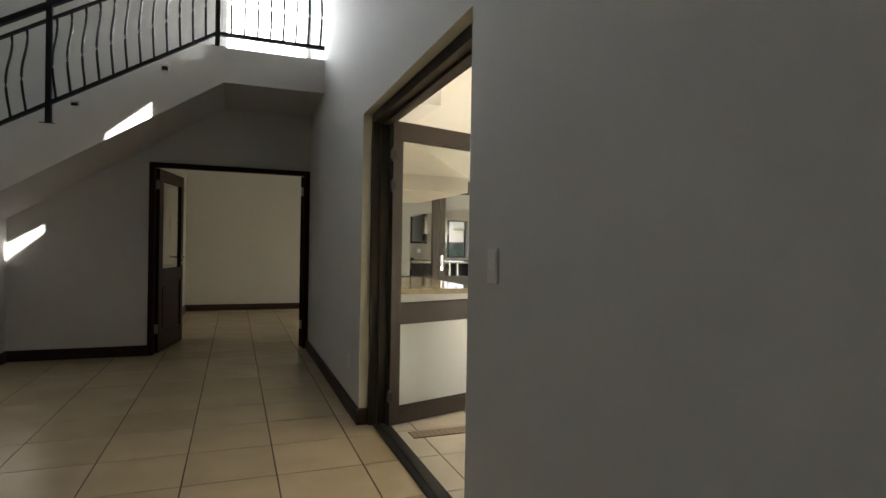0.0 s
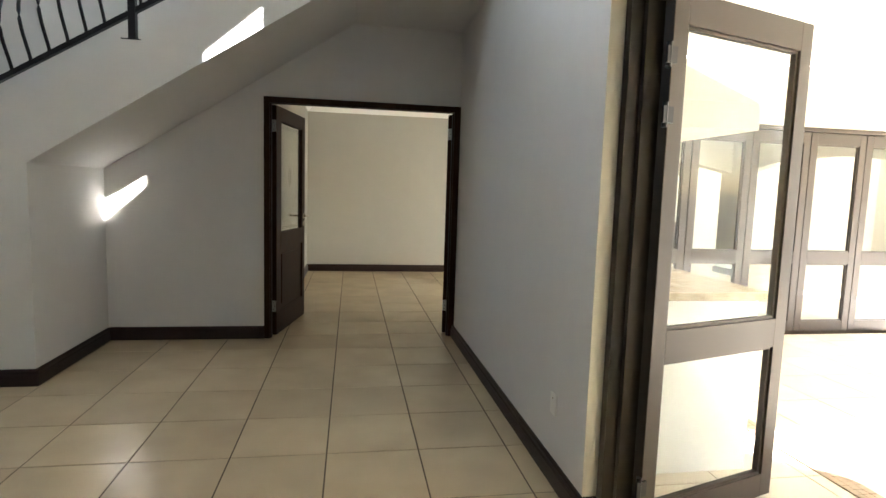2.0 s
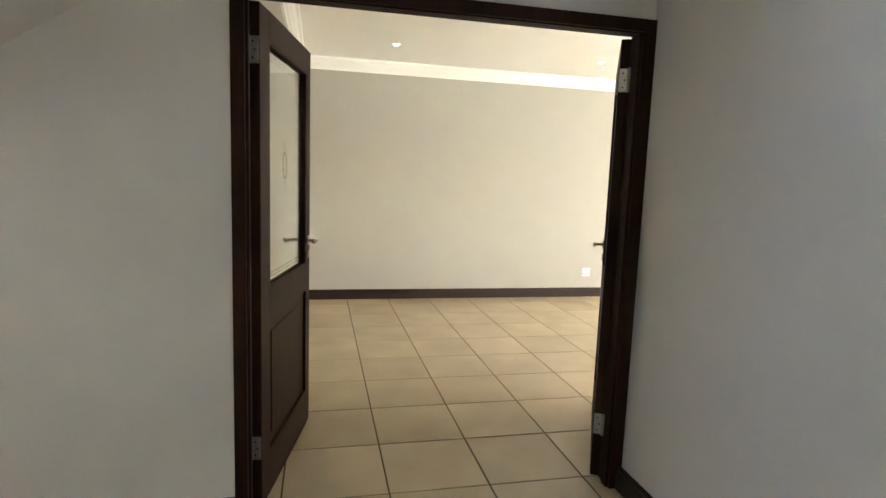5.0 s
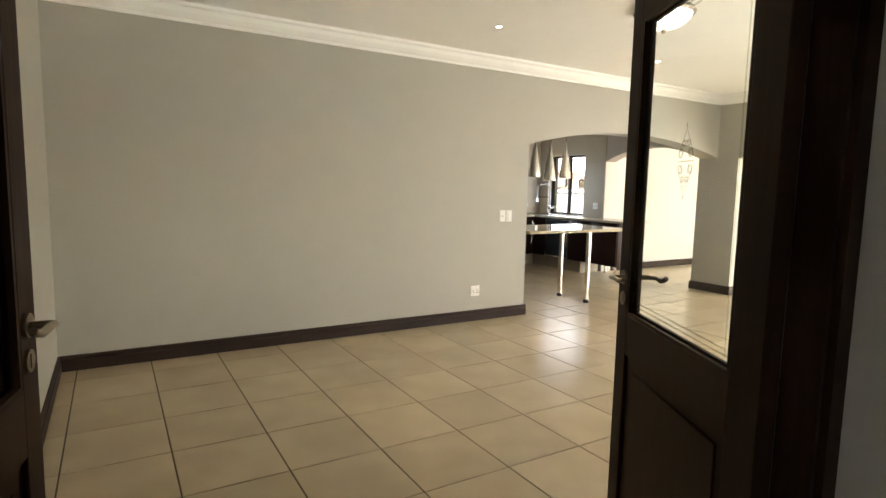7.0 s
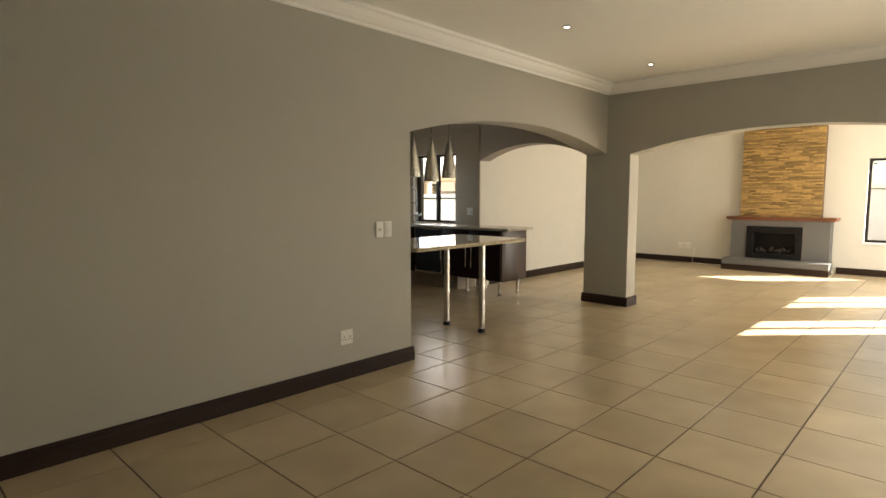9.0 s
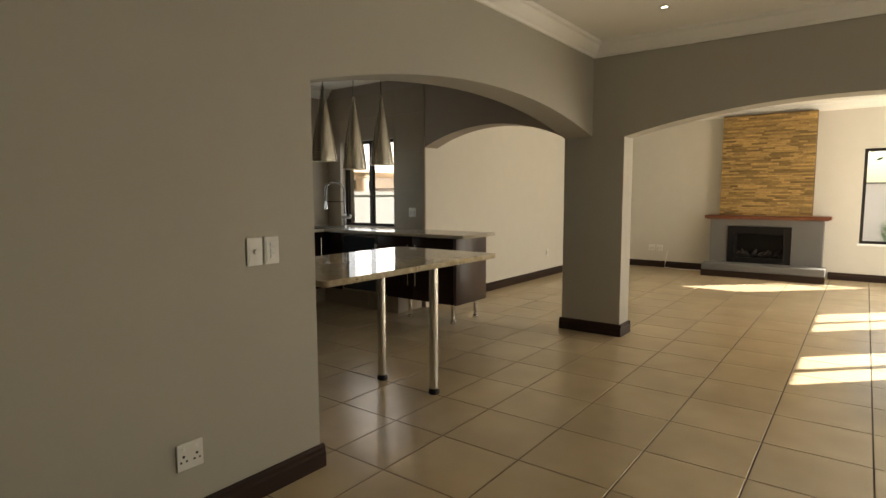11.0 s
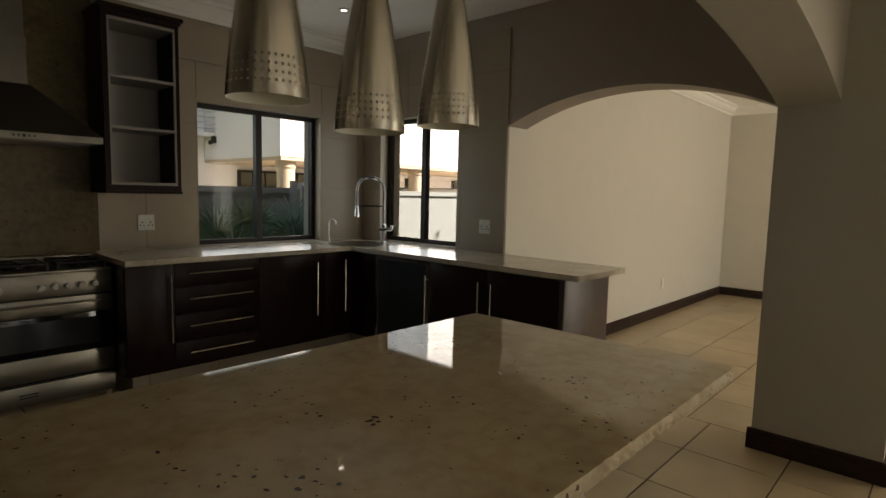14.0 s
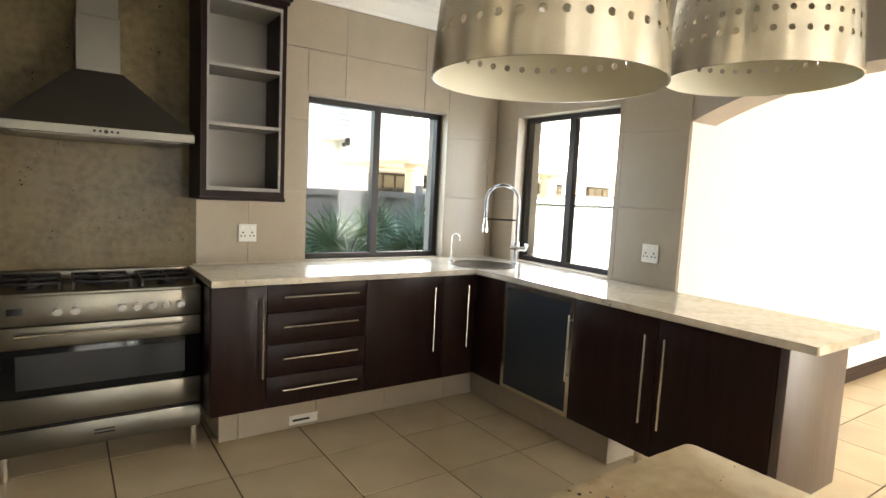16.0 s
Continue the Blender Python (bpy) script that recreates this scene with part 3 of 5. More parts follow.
part("lens", boxes((-0.028, 0.028, -0.010, -0.008, -0.024, 0.018)), BLACK, sw)
copy_thing(sw, pose(-0.87, -0.001, 3.10))

# window over the landing
w = structure("window_landing", boxes((-0.30, -0.25, 0.03, 0.09, 3.06, 5.0), (0.625, X_R0, 0.03, 0.09, 3.06, 5.0), (-0.25, 0.625, 0.03, 0.09, 4.95, 5.0), (-0.25, 0.625, 0.03, 0.09, 3.06, 3.10)), WHITE, "tall white-framed landing window with a glowing sheet behind it", "window")
pane = part("pane", boxes((-0.25, 0.625, 0.055, 0.061, 3.10, 4.95)), GLASS, w)
pane.visible_shadow = False


# ---- doors ----
def panel_door(name, width, hinge, angle, mirror, label):
    """A dark wooden leaf with a glazed upper light and a sunk panel below. The leaf runs along +x from the hinge."""
    T, H, ST, SF = 0.042, 2.015, 0.120, 0.088
    d = thing(name, 0, 0, 0, label, "door", "double door leaves")
    x0, x1 = 0.0, width
    part("stile", boxes((x0, x0 + ST, -T / 2, T / 2, 0, H, 0.003)), WOOD, d)
    part("stile", boxes((x1 - SF, x1, -T / 2, T / 2, 0, H, 0.003)), WOOD, d)
    part("top_rail", boxes((x0 + ST, x1 - SF, -T / 2, T / 2, H - 0.115, H)), WOOD, d)
    part("lock_rail", boxes((x0 + ST, x1 - SF, -T / 2, T / 2, 0.76, 0.90)), WOOD, d)
    part("bottom_rail", boxes((x0 + ST, x1 - SF, -T / 2, T / 2, 0, 0.20)), WOOD, d)
    part("panel", boxes((x0 + ST, x1 - SF, -0.008, 0.008, 0.20, 0.76), (x0 + ST + 0.05, x1 - SF - 0.05, -0.014, 0.014, 0.25, 0.71, 0.004)), WOOD, d)
    bead = bmesh.new()
    for s in (-1, 1):
        yb = s * 0.014
        for a in ((x0 + ST, x0 + ST + 0.012, 0.90, H - 0.115), (x1 - SF - 0.012, x1 - SF, 0.90, H - 0.115), (x0 + ST, x1 - SF, 0.90, 0.912), (x0 + ST, x1 - SF, H - 0.127, H - 0.115)):
            box(bead, a[0], a[1], yb - 0.006, yb + 0.006, a[2], a[3])
    part("glazing_bead", bead, WOOD, d)
    p = part("pane", boxes((x0 + ST, x1 - SF, -0.003, 0.003, 0.90, H - 0.115)), GLASS, d)
    p.visible_shadow = False
    # etched double border and ornament
    et = bmesh.new()
    for k in (0.035, 0.050):
        for a in ((x0 + ST + k, x0 + ST + k + 0.005, 0.93, H - 0.145), (x1 - SF - k - 0.005, x1 - SF - k, 0.93, H - 0.145), (x0 + ST + k, x1 - SF - k, 0.90 + k, 0.905 + k), (x0 + ST + k, x1 - SF - k, H - 0.12 - k, H - 0.115 - k)):
            box(et, a[0], a[1], 0.0035, 0.0045, a[2], a[3])
    cx, cz = (x0 + ST + x1 - SF) / 2, 1.42
    def ribbon(pts, w):
        for (ax, az), (bx, bz) in zip(pts, pts[1:]):
            ln = math.hypot(bx - ax, bz - az)
            nx, nz = -(bz - az) / ln * w / 2, (bx - ax) / ln * w / 2
            ring = [(ax + nx, az + nz), (bx + nx, bz + nz), (bx - nx, bz - nz), (ax - nx, az - nz)]
            prism(et, [(p, q) for p, q in ring], "y", 0.0035, 0.0045)
    # four mirrored scrolls, a leaf stem above and below, and the bar between them
    for s in (-1, 1):
        for q in (-1, 1):
            for ox, oz, r, turn, w in ((0.030, 0.024, 0.015, 1.35, 0.005), (0.014, 0.052, 0.011, 1.2, 0.005)):
                ribbon([(cx + q * (ox + r * (1 - 0.55 * k / 14) * math.cos(2 * math.pi * turn * k / 14 + 2.2)), cz + s * (oz + r * (1 - 0.55 * k / 14) * math.sin(2 * math.pi * turn * k / 14 + 2.2))) for k in range(15)], w)
            ribbon([(cx + q * 0.044, cz + s * 0.012), (cx + q * 0.030, cz + s * 0.042), (cx + q * 0.016, cz + s * 0.066), (cx + q * 0.004, cz + s * 0.084)], 0.0035)
        ribbon([(cx, cz + s * 0.086), (cx + 0.001, cz + s * 0.110)], 0.004)
        ribbon([(cx - 0.006, cz + s * 0.098), (cx + 0.006, cz + s * 0.104)], 0.004)
    ribbon([(cx - 0.048, cz), (cx + 0.048, cz)], 0.005)
    e = part("etching", et, GLASS_ETCH, d, "etched border and ornament on the glass")
    e.visible_shadow = False
    # lever handles on both faces, escutcheons
    hx = x1 - 0.055
    for s in (-1, 1):
        bm = bmesh.new()
        yo = s * (T / 2)
        tube(bm, [(hx, yo, 1.03), (hx, yo + s * 0.05, 1.03)], 0.009, 10)
        tube(bm, [(hx, yo + s * 0.05, 1.03), (hx - 0.04, yo + s * 0.054, 1.034), (hx - 0.08, yo + s * 0.052, 1.030), (hx - 0.115, yo + s * 0.05, 1.040), (hx - 0.122, yo + s * 0.05, 1.047)], 0.0085, 10)
        tube(bm, [(hx, yo, 1.03), (hx, yo + s * 0.008, 1.03)], 0.026, 18)
        part("handle", bm, BRASS, d, "aged metal lever handle", smooth=40)
        bm = tube(bmesh.new(), [(hx, yo, 0.955), (hx, yo + s * 0.006, 0.955)], 0.024, 18)
        box(bm, hx - 0.004, hx + 0.004, yo + s * 0.006, yo + s * 0.008, 0.94, 0.97)
        part("escutcheon", bm, BRASS, d, smooth=40)
    for hz in (0.26, 1.84):
        bm = boxes((-0.003, 0.0005, -T / 2 + 0.003, T / 2 - 0.001, hz - 0.05, hz + 0.05, 0.001))
        tube(bm, [(-0.008, (T / 2) * mirror, hz - 0.052), (-0.008, (T / 2) * mirror, hz + 0.052)], 0.008, 10)
        part("hinge", bm, HINGE, d, "dull steel butt hinge")
        for q in (-0.03, 0.0, 0.03):
            part("screw", tube(bmesh.new(), [(-0.0045, 0.004 * (1 if q else -1), hz + q), (-0.002, 0.004 * (1 if q else -1), hz + q)], 0.004, 8), ALU_DARK, d)
    part("lock_plate", boxes((x1, x1 + 0.002, -0.011, 0.011, 0.92, 1.09)), BRASS, d)
    d.matrix_world = pose(hinge[0], hinge[1], 0.008, 0, 0, angle)
    return d


frame_bm = boxes((-1.005, -0.956, -0.012, 0.090, 0, 2.08), (0.628, 0.683, -0.012, 0.090, 0, 2.08), (-0.956, 0.628, -0.012, 0.090, 2.03, 2.08),
                 (-0.956, -0.944, 0.005, 0.045, 0, 2.03), (0.616, 0.628, 0.005, 0.045, 0, 2.03), (-0.944, 0.616, 0.005, 0.045, 2.024, 2.03))
structure("door_frame", frame_bm, WOOD, "dark stained wooden frame of the double door", "frame")
ang = math.degrees(math.atan2(0.946 - 0.150, -0.757 + 0.918))
panel_door("door_1", 0.87, (-0.932, 0.081), ang, 1, "dark wooden half-glazed door leaf standing open, with etched glass")
ang = math.degrees(math.atan2(0.865 - 0.165, 1.018 - 0.645))
panel_door("door_2", 0.850, (0.610, 0.099), ang, -1, "dark wooden half-glazed door leaf folded back, with etched glass")


def folding_leaf(name, w, pos, angle, H=2.06, mid=0.69, handle=False, group="", label=""):
    T, S = 0.045, 0.075
    d = thing(name, 0, 0, 0, label, "door", group)
    part("stile", boxes((0, S, -T / 2, T / 2, 0, H, 0.003)), ALU, d)
    part("stile", boxes((w - S, w, -T / 2, T / 2, 0, H, 0.003)), ALU, d)
    part("top_rail", boxes((S, w - S, -T / 2, T / 2, H - 0.115, H)), ALU, d)
    part("middle_rail", boxes((S, w - S, -T / 2, T / 2, mid, mid + 0.125)), ALU, d)
    part("bottom_rail", boxes((S, w - S, -T / 2, T / 2, 0, 0.105)), ALU, d)
    for z0, z1 in ((0.105, mid), (mid + 0.125, H - 0.115)):
        fb = bmesh.new()
        for a in ((S, S + 0.012, z0, z1), (w - S - 0.012, w - S, z0, z1), (S, w - S, z0, z0 + 0.012), (S, w - S, z1 - 0.012, z1)):
            box(fb, a[0], a[1], -0.012, 0.012, a[2], a[3])
        part("glazing_bead", fb, ALU, d)
        p = part("pane", boxes((S, w - S, -0.003, 0.003, z0, z1)), GLASS, d)
        p.visible_shadow = False
    if handle:
        bm = boxes((0.02, 0.055, -T / 2 - 0.008, -T / 2, 0.90, 1.10, 0.004))
        tube(bm, [(0.037, -T / 2, 1.03), (0.037, -T / 2 - 0.05, 1.03), (0.15, -T / 2 - 0.055, 1.035)], 0.009, 10)
        part("handle", bm, CHROME, d, "chrome lever handle", smooth=40)
    d.matrix_world = pose(pos[0], pos[1], 0.012, 0, 0, angle)
    return d


# patio opening: frame, track and one open leaf
bm = boxes((0.735, 0.875, -2.985, -2.940, 0, 2.125), (0.735, 0.875, -4.80, -2.985, 2.065, 2.125), (0.735, 0.875, -4.80, -4.765, 0, 2.065), (0.785, 0.86, -3.01, -2.985, 0, 2.065), (0.79, 0.85, -4.765, -3.01, 2.05, 2.065))
structure("door_frame_patio", bm, ALU, "dark bronze aluminium frame of the patio folding doors", "frame")
structure("threshold", boxes((0.765, 0.87, -4.765, -2.995, 0.0, 0.012), (0.80, 0.835, -4.765, -2.995, 0.012, 0.018)), ALU_DARK, "dark metal door track across the patio opening", "trim")
la = math.degrees(math.atan2(0.235, 0.772))
leaf = folding_leaf("patio_door_leaf", 0.81, (0.845, -3.055), la, label="bronze aluminium glazed folding door leaf standing open")
for hz in (0.20, 1.62, 1.83):
    bm = tube(bmesh.new(), [(-0.012, -0.02, hz - 0.045), (-0.012, -0.02, hz + 0.045)], 0.011, 10)
    box(bm, -0.03, 0.02, -0.03, -0.022, hz - 0.03, hz + 0.03)
    part("hinge", bm, BLACK, leaf, "black knuckle hinge", smooth=40)
# folding doors between patio and dining room
structure("door_frame_dining", boxes((1.62, 1.66, -0.06, 0.06, 0, 2.07), (5.53, 5.57, -0.06, 0.06, 0, 2.07), (1.66, 5.53, -0.06, 0.06, 2.03, 2.07)), ALU, "bronze aluminium frame of the folding doors", "frame")
for i in range(6):
    folding_leaf("folding_door_leaf", 0.638, (1.664 + 0.644 * i, 0.0), 0, H=2.015, mid=0.70, handle=(i == 1), group="folding doors to the patio", label="closed bronze aluminium glazed folding door leaf")


# ---- windows ----
def window(name, axis, plane, u0, u1, z0, z1, label, material=ALU_DARK, mull=1, deep=0.05):
    """A fixed frame with a middle post, in a wall across the given axis."""
    F = 0.04
    def bx(bm, a, b, c, e, d0=-deep / 2, d1=deep / 2):
        if axis == "y":
            box(bm, a, b, plane + d0, plane + d1, c, e)
        else:
            box(bm, plane + d0, plane + d1, a, b, c, e)
        return bm
    w = bmesh.new()
    for r in ((u0, u0 + F, z0, z1), (u1 - F, u1, z0, z1), (u0 + F, u1 - F, z0, z0 + F), (u0 + F, u1 - F, z1 - F, z1)):
        bx(w, *r)
    ob = structure(name, w, material, label, "window")
    cuts = [u0 + F] + [u0 + (u1 - u0) * (k + 1) / (mull + 1) for k in range(mull)] + [u1 - F]
    for k in range(mull):
        c = cuts[k + 1]
        part("mullion", bx(bmesh.new(), c - 0.025, c + 0.025, z0 + F, z1 - F), material, ob)
    for a, b in zip(cuts, cuts[1:]):
        p = part("pane", bx(bmesh.new(), a, b, z0 + F, z1 - F, -0.003, 0.003), GLASS, ob)
        p.visible_shadow = False
    return ob


window("window_kitchen_north", "y", Y_K + 0.10, 4.90, 5.96, 0.90, 1.95, "dark aluminium sliding window over the worktop")
window("window_kitchen_east", "x", X_E0 + 0.10, 6.50, 7.42, 0.90, 1.96, "dark aluminium sliding window beside the sink corner")
window("window_lounge_east", "x", X_L + 0.12, 1.06, 2.11, 0.55, 1.93, "dark aluminium window beside the fireplace", mull=0)
window("window_lounge_south_1", "y", -0.02, 8.12, 9.15, 0.0, 2.19, "dark aluminium glazed opening to the garden")
window("window_lounge_south_2", "y", -0.02, 9.93, 11.07, 0.0, 2.19, "dark aluminium glazed opening to the garden")
structure("window_sill", boxes((X_L - 0.03, X_L + 0.06, 1.04, 2.13, 0.525, 0.55)), WHITE, "white plastered sill of the lounge window", "sill")

# ---- fireplace ----
fp = thing("fireplace", 11.2, 3.28, 0, "grey plastered fireplace with a raised hearth and black gas insert", "fireplace")


def fpart(name, bm, m, label="", parent=None):
    ob = part(name, bm, m, parent or fp, label)
    ob.matrix_parent_inverse = Matrix.Translation((-11.2, -3.28, 0)) if parent is None else Matrix.Identity(4)
    return ob


Y0, Y1 = 2.53, 4.05
FX = 11.32
fpart("breast", boxes((FX, X_L, Y0, 2.92, 0, 0.90), (FX, X_L, 3.79, Y1, 0, 0.90), (FX, X_L, 2.92, 3.79, 0.78, 0.90), (FX, X_L, 2.92, 3.79, 0, 0.19), (FX + 0.25, X_L, 2.92, 3.79, 0.19, 0.78)), GREYPAINT)
fpart("hearth", boxes((10.97, FX, 2.47, 4.09, 0.10, 0.205, 0.006), (10.985, FX, 2.485, 4.075, 0.0, 0.10)), GREYPAINT, "grey plastered raised hearth")
fpart("hearth_skirting", boxes((10.965, 10.985, 2.465, 4.095, 0, 0.10)), SKIRT, "dark wooden skirting of the hearth")
fpart("mantel", boxes((11.26, X_L, 2.44, 4.13, 0.90, 0.945, 0.006), (11.285, X_L, 2.47, 4.10, 0.885, 0.90)), MANTEL, "red-brown polished wooden mantel shelf")
for nm, b in (("insert_side", (FX - 0.02, FX + 0.02, 2.92, 3.02, 0.19, 0.78)), ("insert_side", (FX - 0.02, FX + 0.02, 3.69, 3.79, 0.19, 0.78)), ("insert_top", (FX - 0.02, FX + 0.02, 3.02, 3.69, 0.66, 0.78)),
              ("insert_base", (FX - 0.02, FX + 0.02, 3.02, 3.69, 0.19, 0.29)), ("insert_liner", (FX + 0.02, FX + 0.24, 2.925, 3.02, 0.195, 0.775)), ("insert_liner", (FX + 0.02, FX + 0.24, 3.69, 3.785, 0.195, 0.775)),
              ("insert_back", (FX + 0.22, FX + 0.245, 3.02, 3.69, 0.195, 0.775)), ("grate_bar", (FX + 0.0, FX + 0.015, 3.04, 3.67, 0.335, 0.345)), ("grate_bar", (FX + 0.0, FX + 0.015, 3.04, 3.67, 0.305, 0.315))):
    fpart(nm, boxes(b + (0.003,)), BLACK, "black metal of the gas fire insert")

lg = bmesh.new()
random.seed(4)
for i in range(9):
    yy = 3.08 + 0.068 * i
    tube(lg, [(FX + 0.06, yy, 0.31 + 0.02 * (i % 3)), (FX + 0.18, yy + random.uniform(-0.08, 0.08), 0.36 + 0.03 * (i % 2))], 0.024, 7)
fpart("log_bed", lg, mat("ceramic_coals", (0.05, 0.04, 0.033), 0.9, vary=0.4), "pale ceramic logs in the grate")

# stone slips over the mantel: every slip its own piece
sl = thing("stone_chimney_breast", 11.5, 3.35, 0.945, "chimney breast clad in thin yellow-brown stone slips", "chimney breast")
bk = part("backing", boxes((11.475, X_L, 2.69, 3.95, 0.945, 2.51)), SLIP_BACK, sl)
bk.matrix_parent_inverse = Matrix.Translation((-11.5, -3.35, -0.945))
random.seed(11)
kinds = []
for k, ln in enumerate((0.11, 0.16, 0.22, 0.30)):
    bm = boxes((-0.03, 0.0, -ln / 2, ln / 2, -0.0120, 0.0120, 0.003))
    kinds.append((ln, mesh_of("slip", bm, SLIP)))
zz = 0.945 + 0.0135
while zz < 2.50:
    yy = 2.692
    while yy < 3.945:
        ln, me = random.choice(kinds)
        left = 3.948 - yy
        s = 1.0 if ln <= left - 0.05 else left / ln
        ob = new("stone_slip", me)
        ob.parent = sl
        ob.matrix_parent_inverse = Matrix.Translation((-11.5, -3.35, -0.945))
        ob.matrix_basis = Matrix.Translation((11.474 - random.uniform(-0.012, 0.014), yy + ln * s / 2, zz)) @ Matrix.Diagonal((1, s * 0.985, random.uniform(0.9, 1.0), 1))
        yy += ln * s
    zz += 0.0262


# ---- switches and sockets ----
def plate(name, m, w, h, kind, label, group=""):
    """A wall plate facing -y in its own frame."""
    d = thing(name, 0, 0, 0, label, "switch" if "switch" in name else "socket", group)
    part("plate", boxes((-w / 2, w / 2, -0.008, 0, -h / 2, h / 2, 0.003)), PLASTIC, d)
    if kind == "dimmer":
        part("rim", boxes((-w / 2 + 0.008, w / 2 - 0.008, -0.010, -0.008, -h / 2 + 0.012, h / 2 - 0.012)), PLASTIC, d)
        part("knob", tube(bmesh.new(), [(0, -0.010, 0), (0, -0.024, 0)], 0.011, 16), PLASTIC, d, smooth=40)
    elif kind == "rockers":
        part("rim", boxes((-w / 2 + 0.008, w / 2 - 0.008, -0.010, -0.008, -h / 2 + 0.012, h / 2 - 0.012)), PLASTIC, d)
        for k in (-1, 0, 1):
            part("rocker", boxes((-0.011, 0.011, -0.014, -0.010, k * 0.026 - 0.009, k * 0.026 + 0.009, 0.003)), WHITE, d)
    elif kind == "blank":
        part("screw", tube(bmesh.new(), [(0, -0.008, 0.03), (0, -0.010, 0.03)], 0.004, 10), STEEL, d)
    elif kind == "single":
        part("rim", boxes((-w / 2 + 0.008, w / 2 - 0.008, -0.010, -0.008, -h / 2 + 0.02, h / 2 - 0.02)), PLASTIC, d)
        part("rocker", boxes((-0.009, 0.009, -0.014, -0.010, -0.012, 0.012, 0.003)), WHITE, d)
    else:
        for cx in (-w / 4, w / 4):
            for hx, hz, r in ((0, 0.012, 0.0055), (-0.011, -0.008, 0.0045), (0.011, -0.008, 0.0045)):
                part("pin_hole", tube(bmesh.new(), [(cx + hx, -0.0085, hz - 0.01), (cx + hx, -0.0075, hz - 0.01)], r, 10), BLACK, d)
            part("rocker", boxes((cx - 0.007, cx + 0.007, -0.012, -0.008, 0.024, 0.040, 0.002)), WHITE, d)
    d.matrix_world = m
    return d


plate("dimmer_switch", pose(2.868, Y_N0 - 0.001, 1.063), 0.072, 0.118, "dimmer", "white plastic dimmer switch plate on the greige wall")
plate("light_switch", pose(2.951, Y_N0 - 0.001, 1.063), 0.072, 0.118, "rockers", "white plastic three-rocker light switch on the greige wall")
plate("wall_socket", pose(2.552, Y_N0 - 0.001, 0.306), 0.105, 0.105, "socket", "white plastic double wall socket above the skirting")
plate("hall_light_switch", pose(X_R0 - 0.001, -5.02, 1.17, 0, 0, -90), 0.072, 0.118, "single", "white plastic light switch on the hall wall")
plate("wall_socket", pose(4.545, Y_K - 0.013, 1.085), 0.105, 0.105, "socket", "white plastic double socket on the tiled wall")
plate("wall_socket", pose(X_E0 - 0.013, 6.215, 1.09, 0, 0, -90), 0.105, 0.105, "socket", "white plastic double socket on the tiled wall")
for k in (4.92, 5.06):
    plate("wall_socket", pose(X_L - 0.001, k, 0.34, 0, 0, -90), 0.105, 0.105, "socket", "white plastic socket on the fireplace wall")
plate("wall_socket", pose(9.48, Y_L - 0.001, 0.37), 0.07, 0.115, "single", "white plastic wall plate low on the lounge wall")

plate("blank_wall_plate", pose(X_R0 - 0.001, -2.59, 0.365, 0, 0, -90), 0.072, 0.10, "blank", "blank white cover plate low on the hall wall")
cb = thing("cable", 11.55, 4.75, 0, "thin white cable lying along the skirting by the fireplace", "cable")
part("wire", tube(bmesh.new(), [(0.05, 0.03, 0.30), (0.03, 0.05, 0.12), (0.0, 0.06, 0.01), (-0.05, -0.1, 0.006), (-0.10, -0.25, 0.006), (-0.06, -0.42, 0.006), (-0.02, -0.52, 0.006), (-0.05, -0.60, 0.006)], 0.005, 8), PLASTIC, cb)

# ---- ceiling lights ----
cl = thing("ceiling_light", 2.79, 2.17, CEILING, "opal glass bowl ceiling light with a bronze rim", "light")
part("rim", lathe(bmesh.new(), [(0.05, 0), (0.19, -0.01), (0.21, -0.035), (0.20, -0.05), (0.17, -0.05)]), BRASS, cl, smooth=40)
part("bowl", lathe(bmesh.new(), [(0.185, -0.045), (0.17, -0.08), (0.13, -0.115), (0.07, -0.138), (0.01, -0.145)]), OPAL, cl, "opal glass bowl", smooth=60)
part("finial", lathe(bmesh.new(), [(0.012, -0.143), (0.020, -0.155), (0.012, -0.168), (0.002, -0.176)], n=16), BRASS, cl, smooth=40)
DL = [(0.0, 3.17), (2.105, 3.185), (4.08, 3.245), (5.73, 3.28), (5.67, 6.97), (10.9, 3.3)]
first = None
for x, y in DL:
    if first is None:
        first = thing("downlight", x, y, CEILING, "small round white recessed ceiling downlight", "light", "ceiling downlights")
        part("ring", lathe(bmesh.new(), [(0.022, -0.001), (0.040, -0.001), (0.042, -0.006), (0.024, -0.008), (0.022, -0.001)], n=24), PLASTIC, first, smooth=40)
        part("lamp", lathe(bmesh.new(), [(0.002, -0.003), (0.020, -0.003), (0.020, 0.0)], n=16), LED, first, "lit white lamp")
    else:
        copy_thing(first, pose(x, y, CEILING))

sp = thing("spotlight_bar", 5.0, 6.38, CEILING, "black metal ceiling spotlight bar with small steel heads", "light")
part("bar", boxes((-0.16, 0.16, -0.012, 0.012, -0.035, -0.012, 0.003), (-0.04, 0.04, -0.03, 0.03, -0.012, 0, 0.003)), IRON, sp)
for k in (-0.13, 0.0, 0.13):
    hb = tube(bmesh.new(), [(k, 0.0, -0.03), (k + 0.01, -0.02, -0.06), (k + 0.03, -0.04, -0.075)], 0.006, 8)
    tube(hb, [(k + 0.03, -0.04, -0.07), (k + 0.055, -0.075, -0.10)], 0.026, 16)
    part("head", hb, STEEL, sp, "small steel spotlight head", smooth=40)

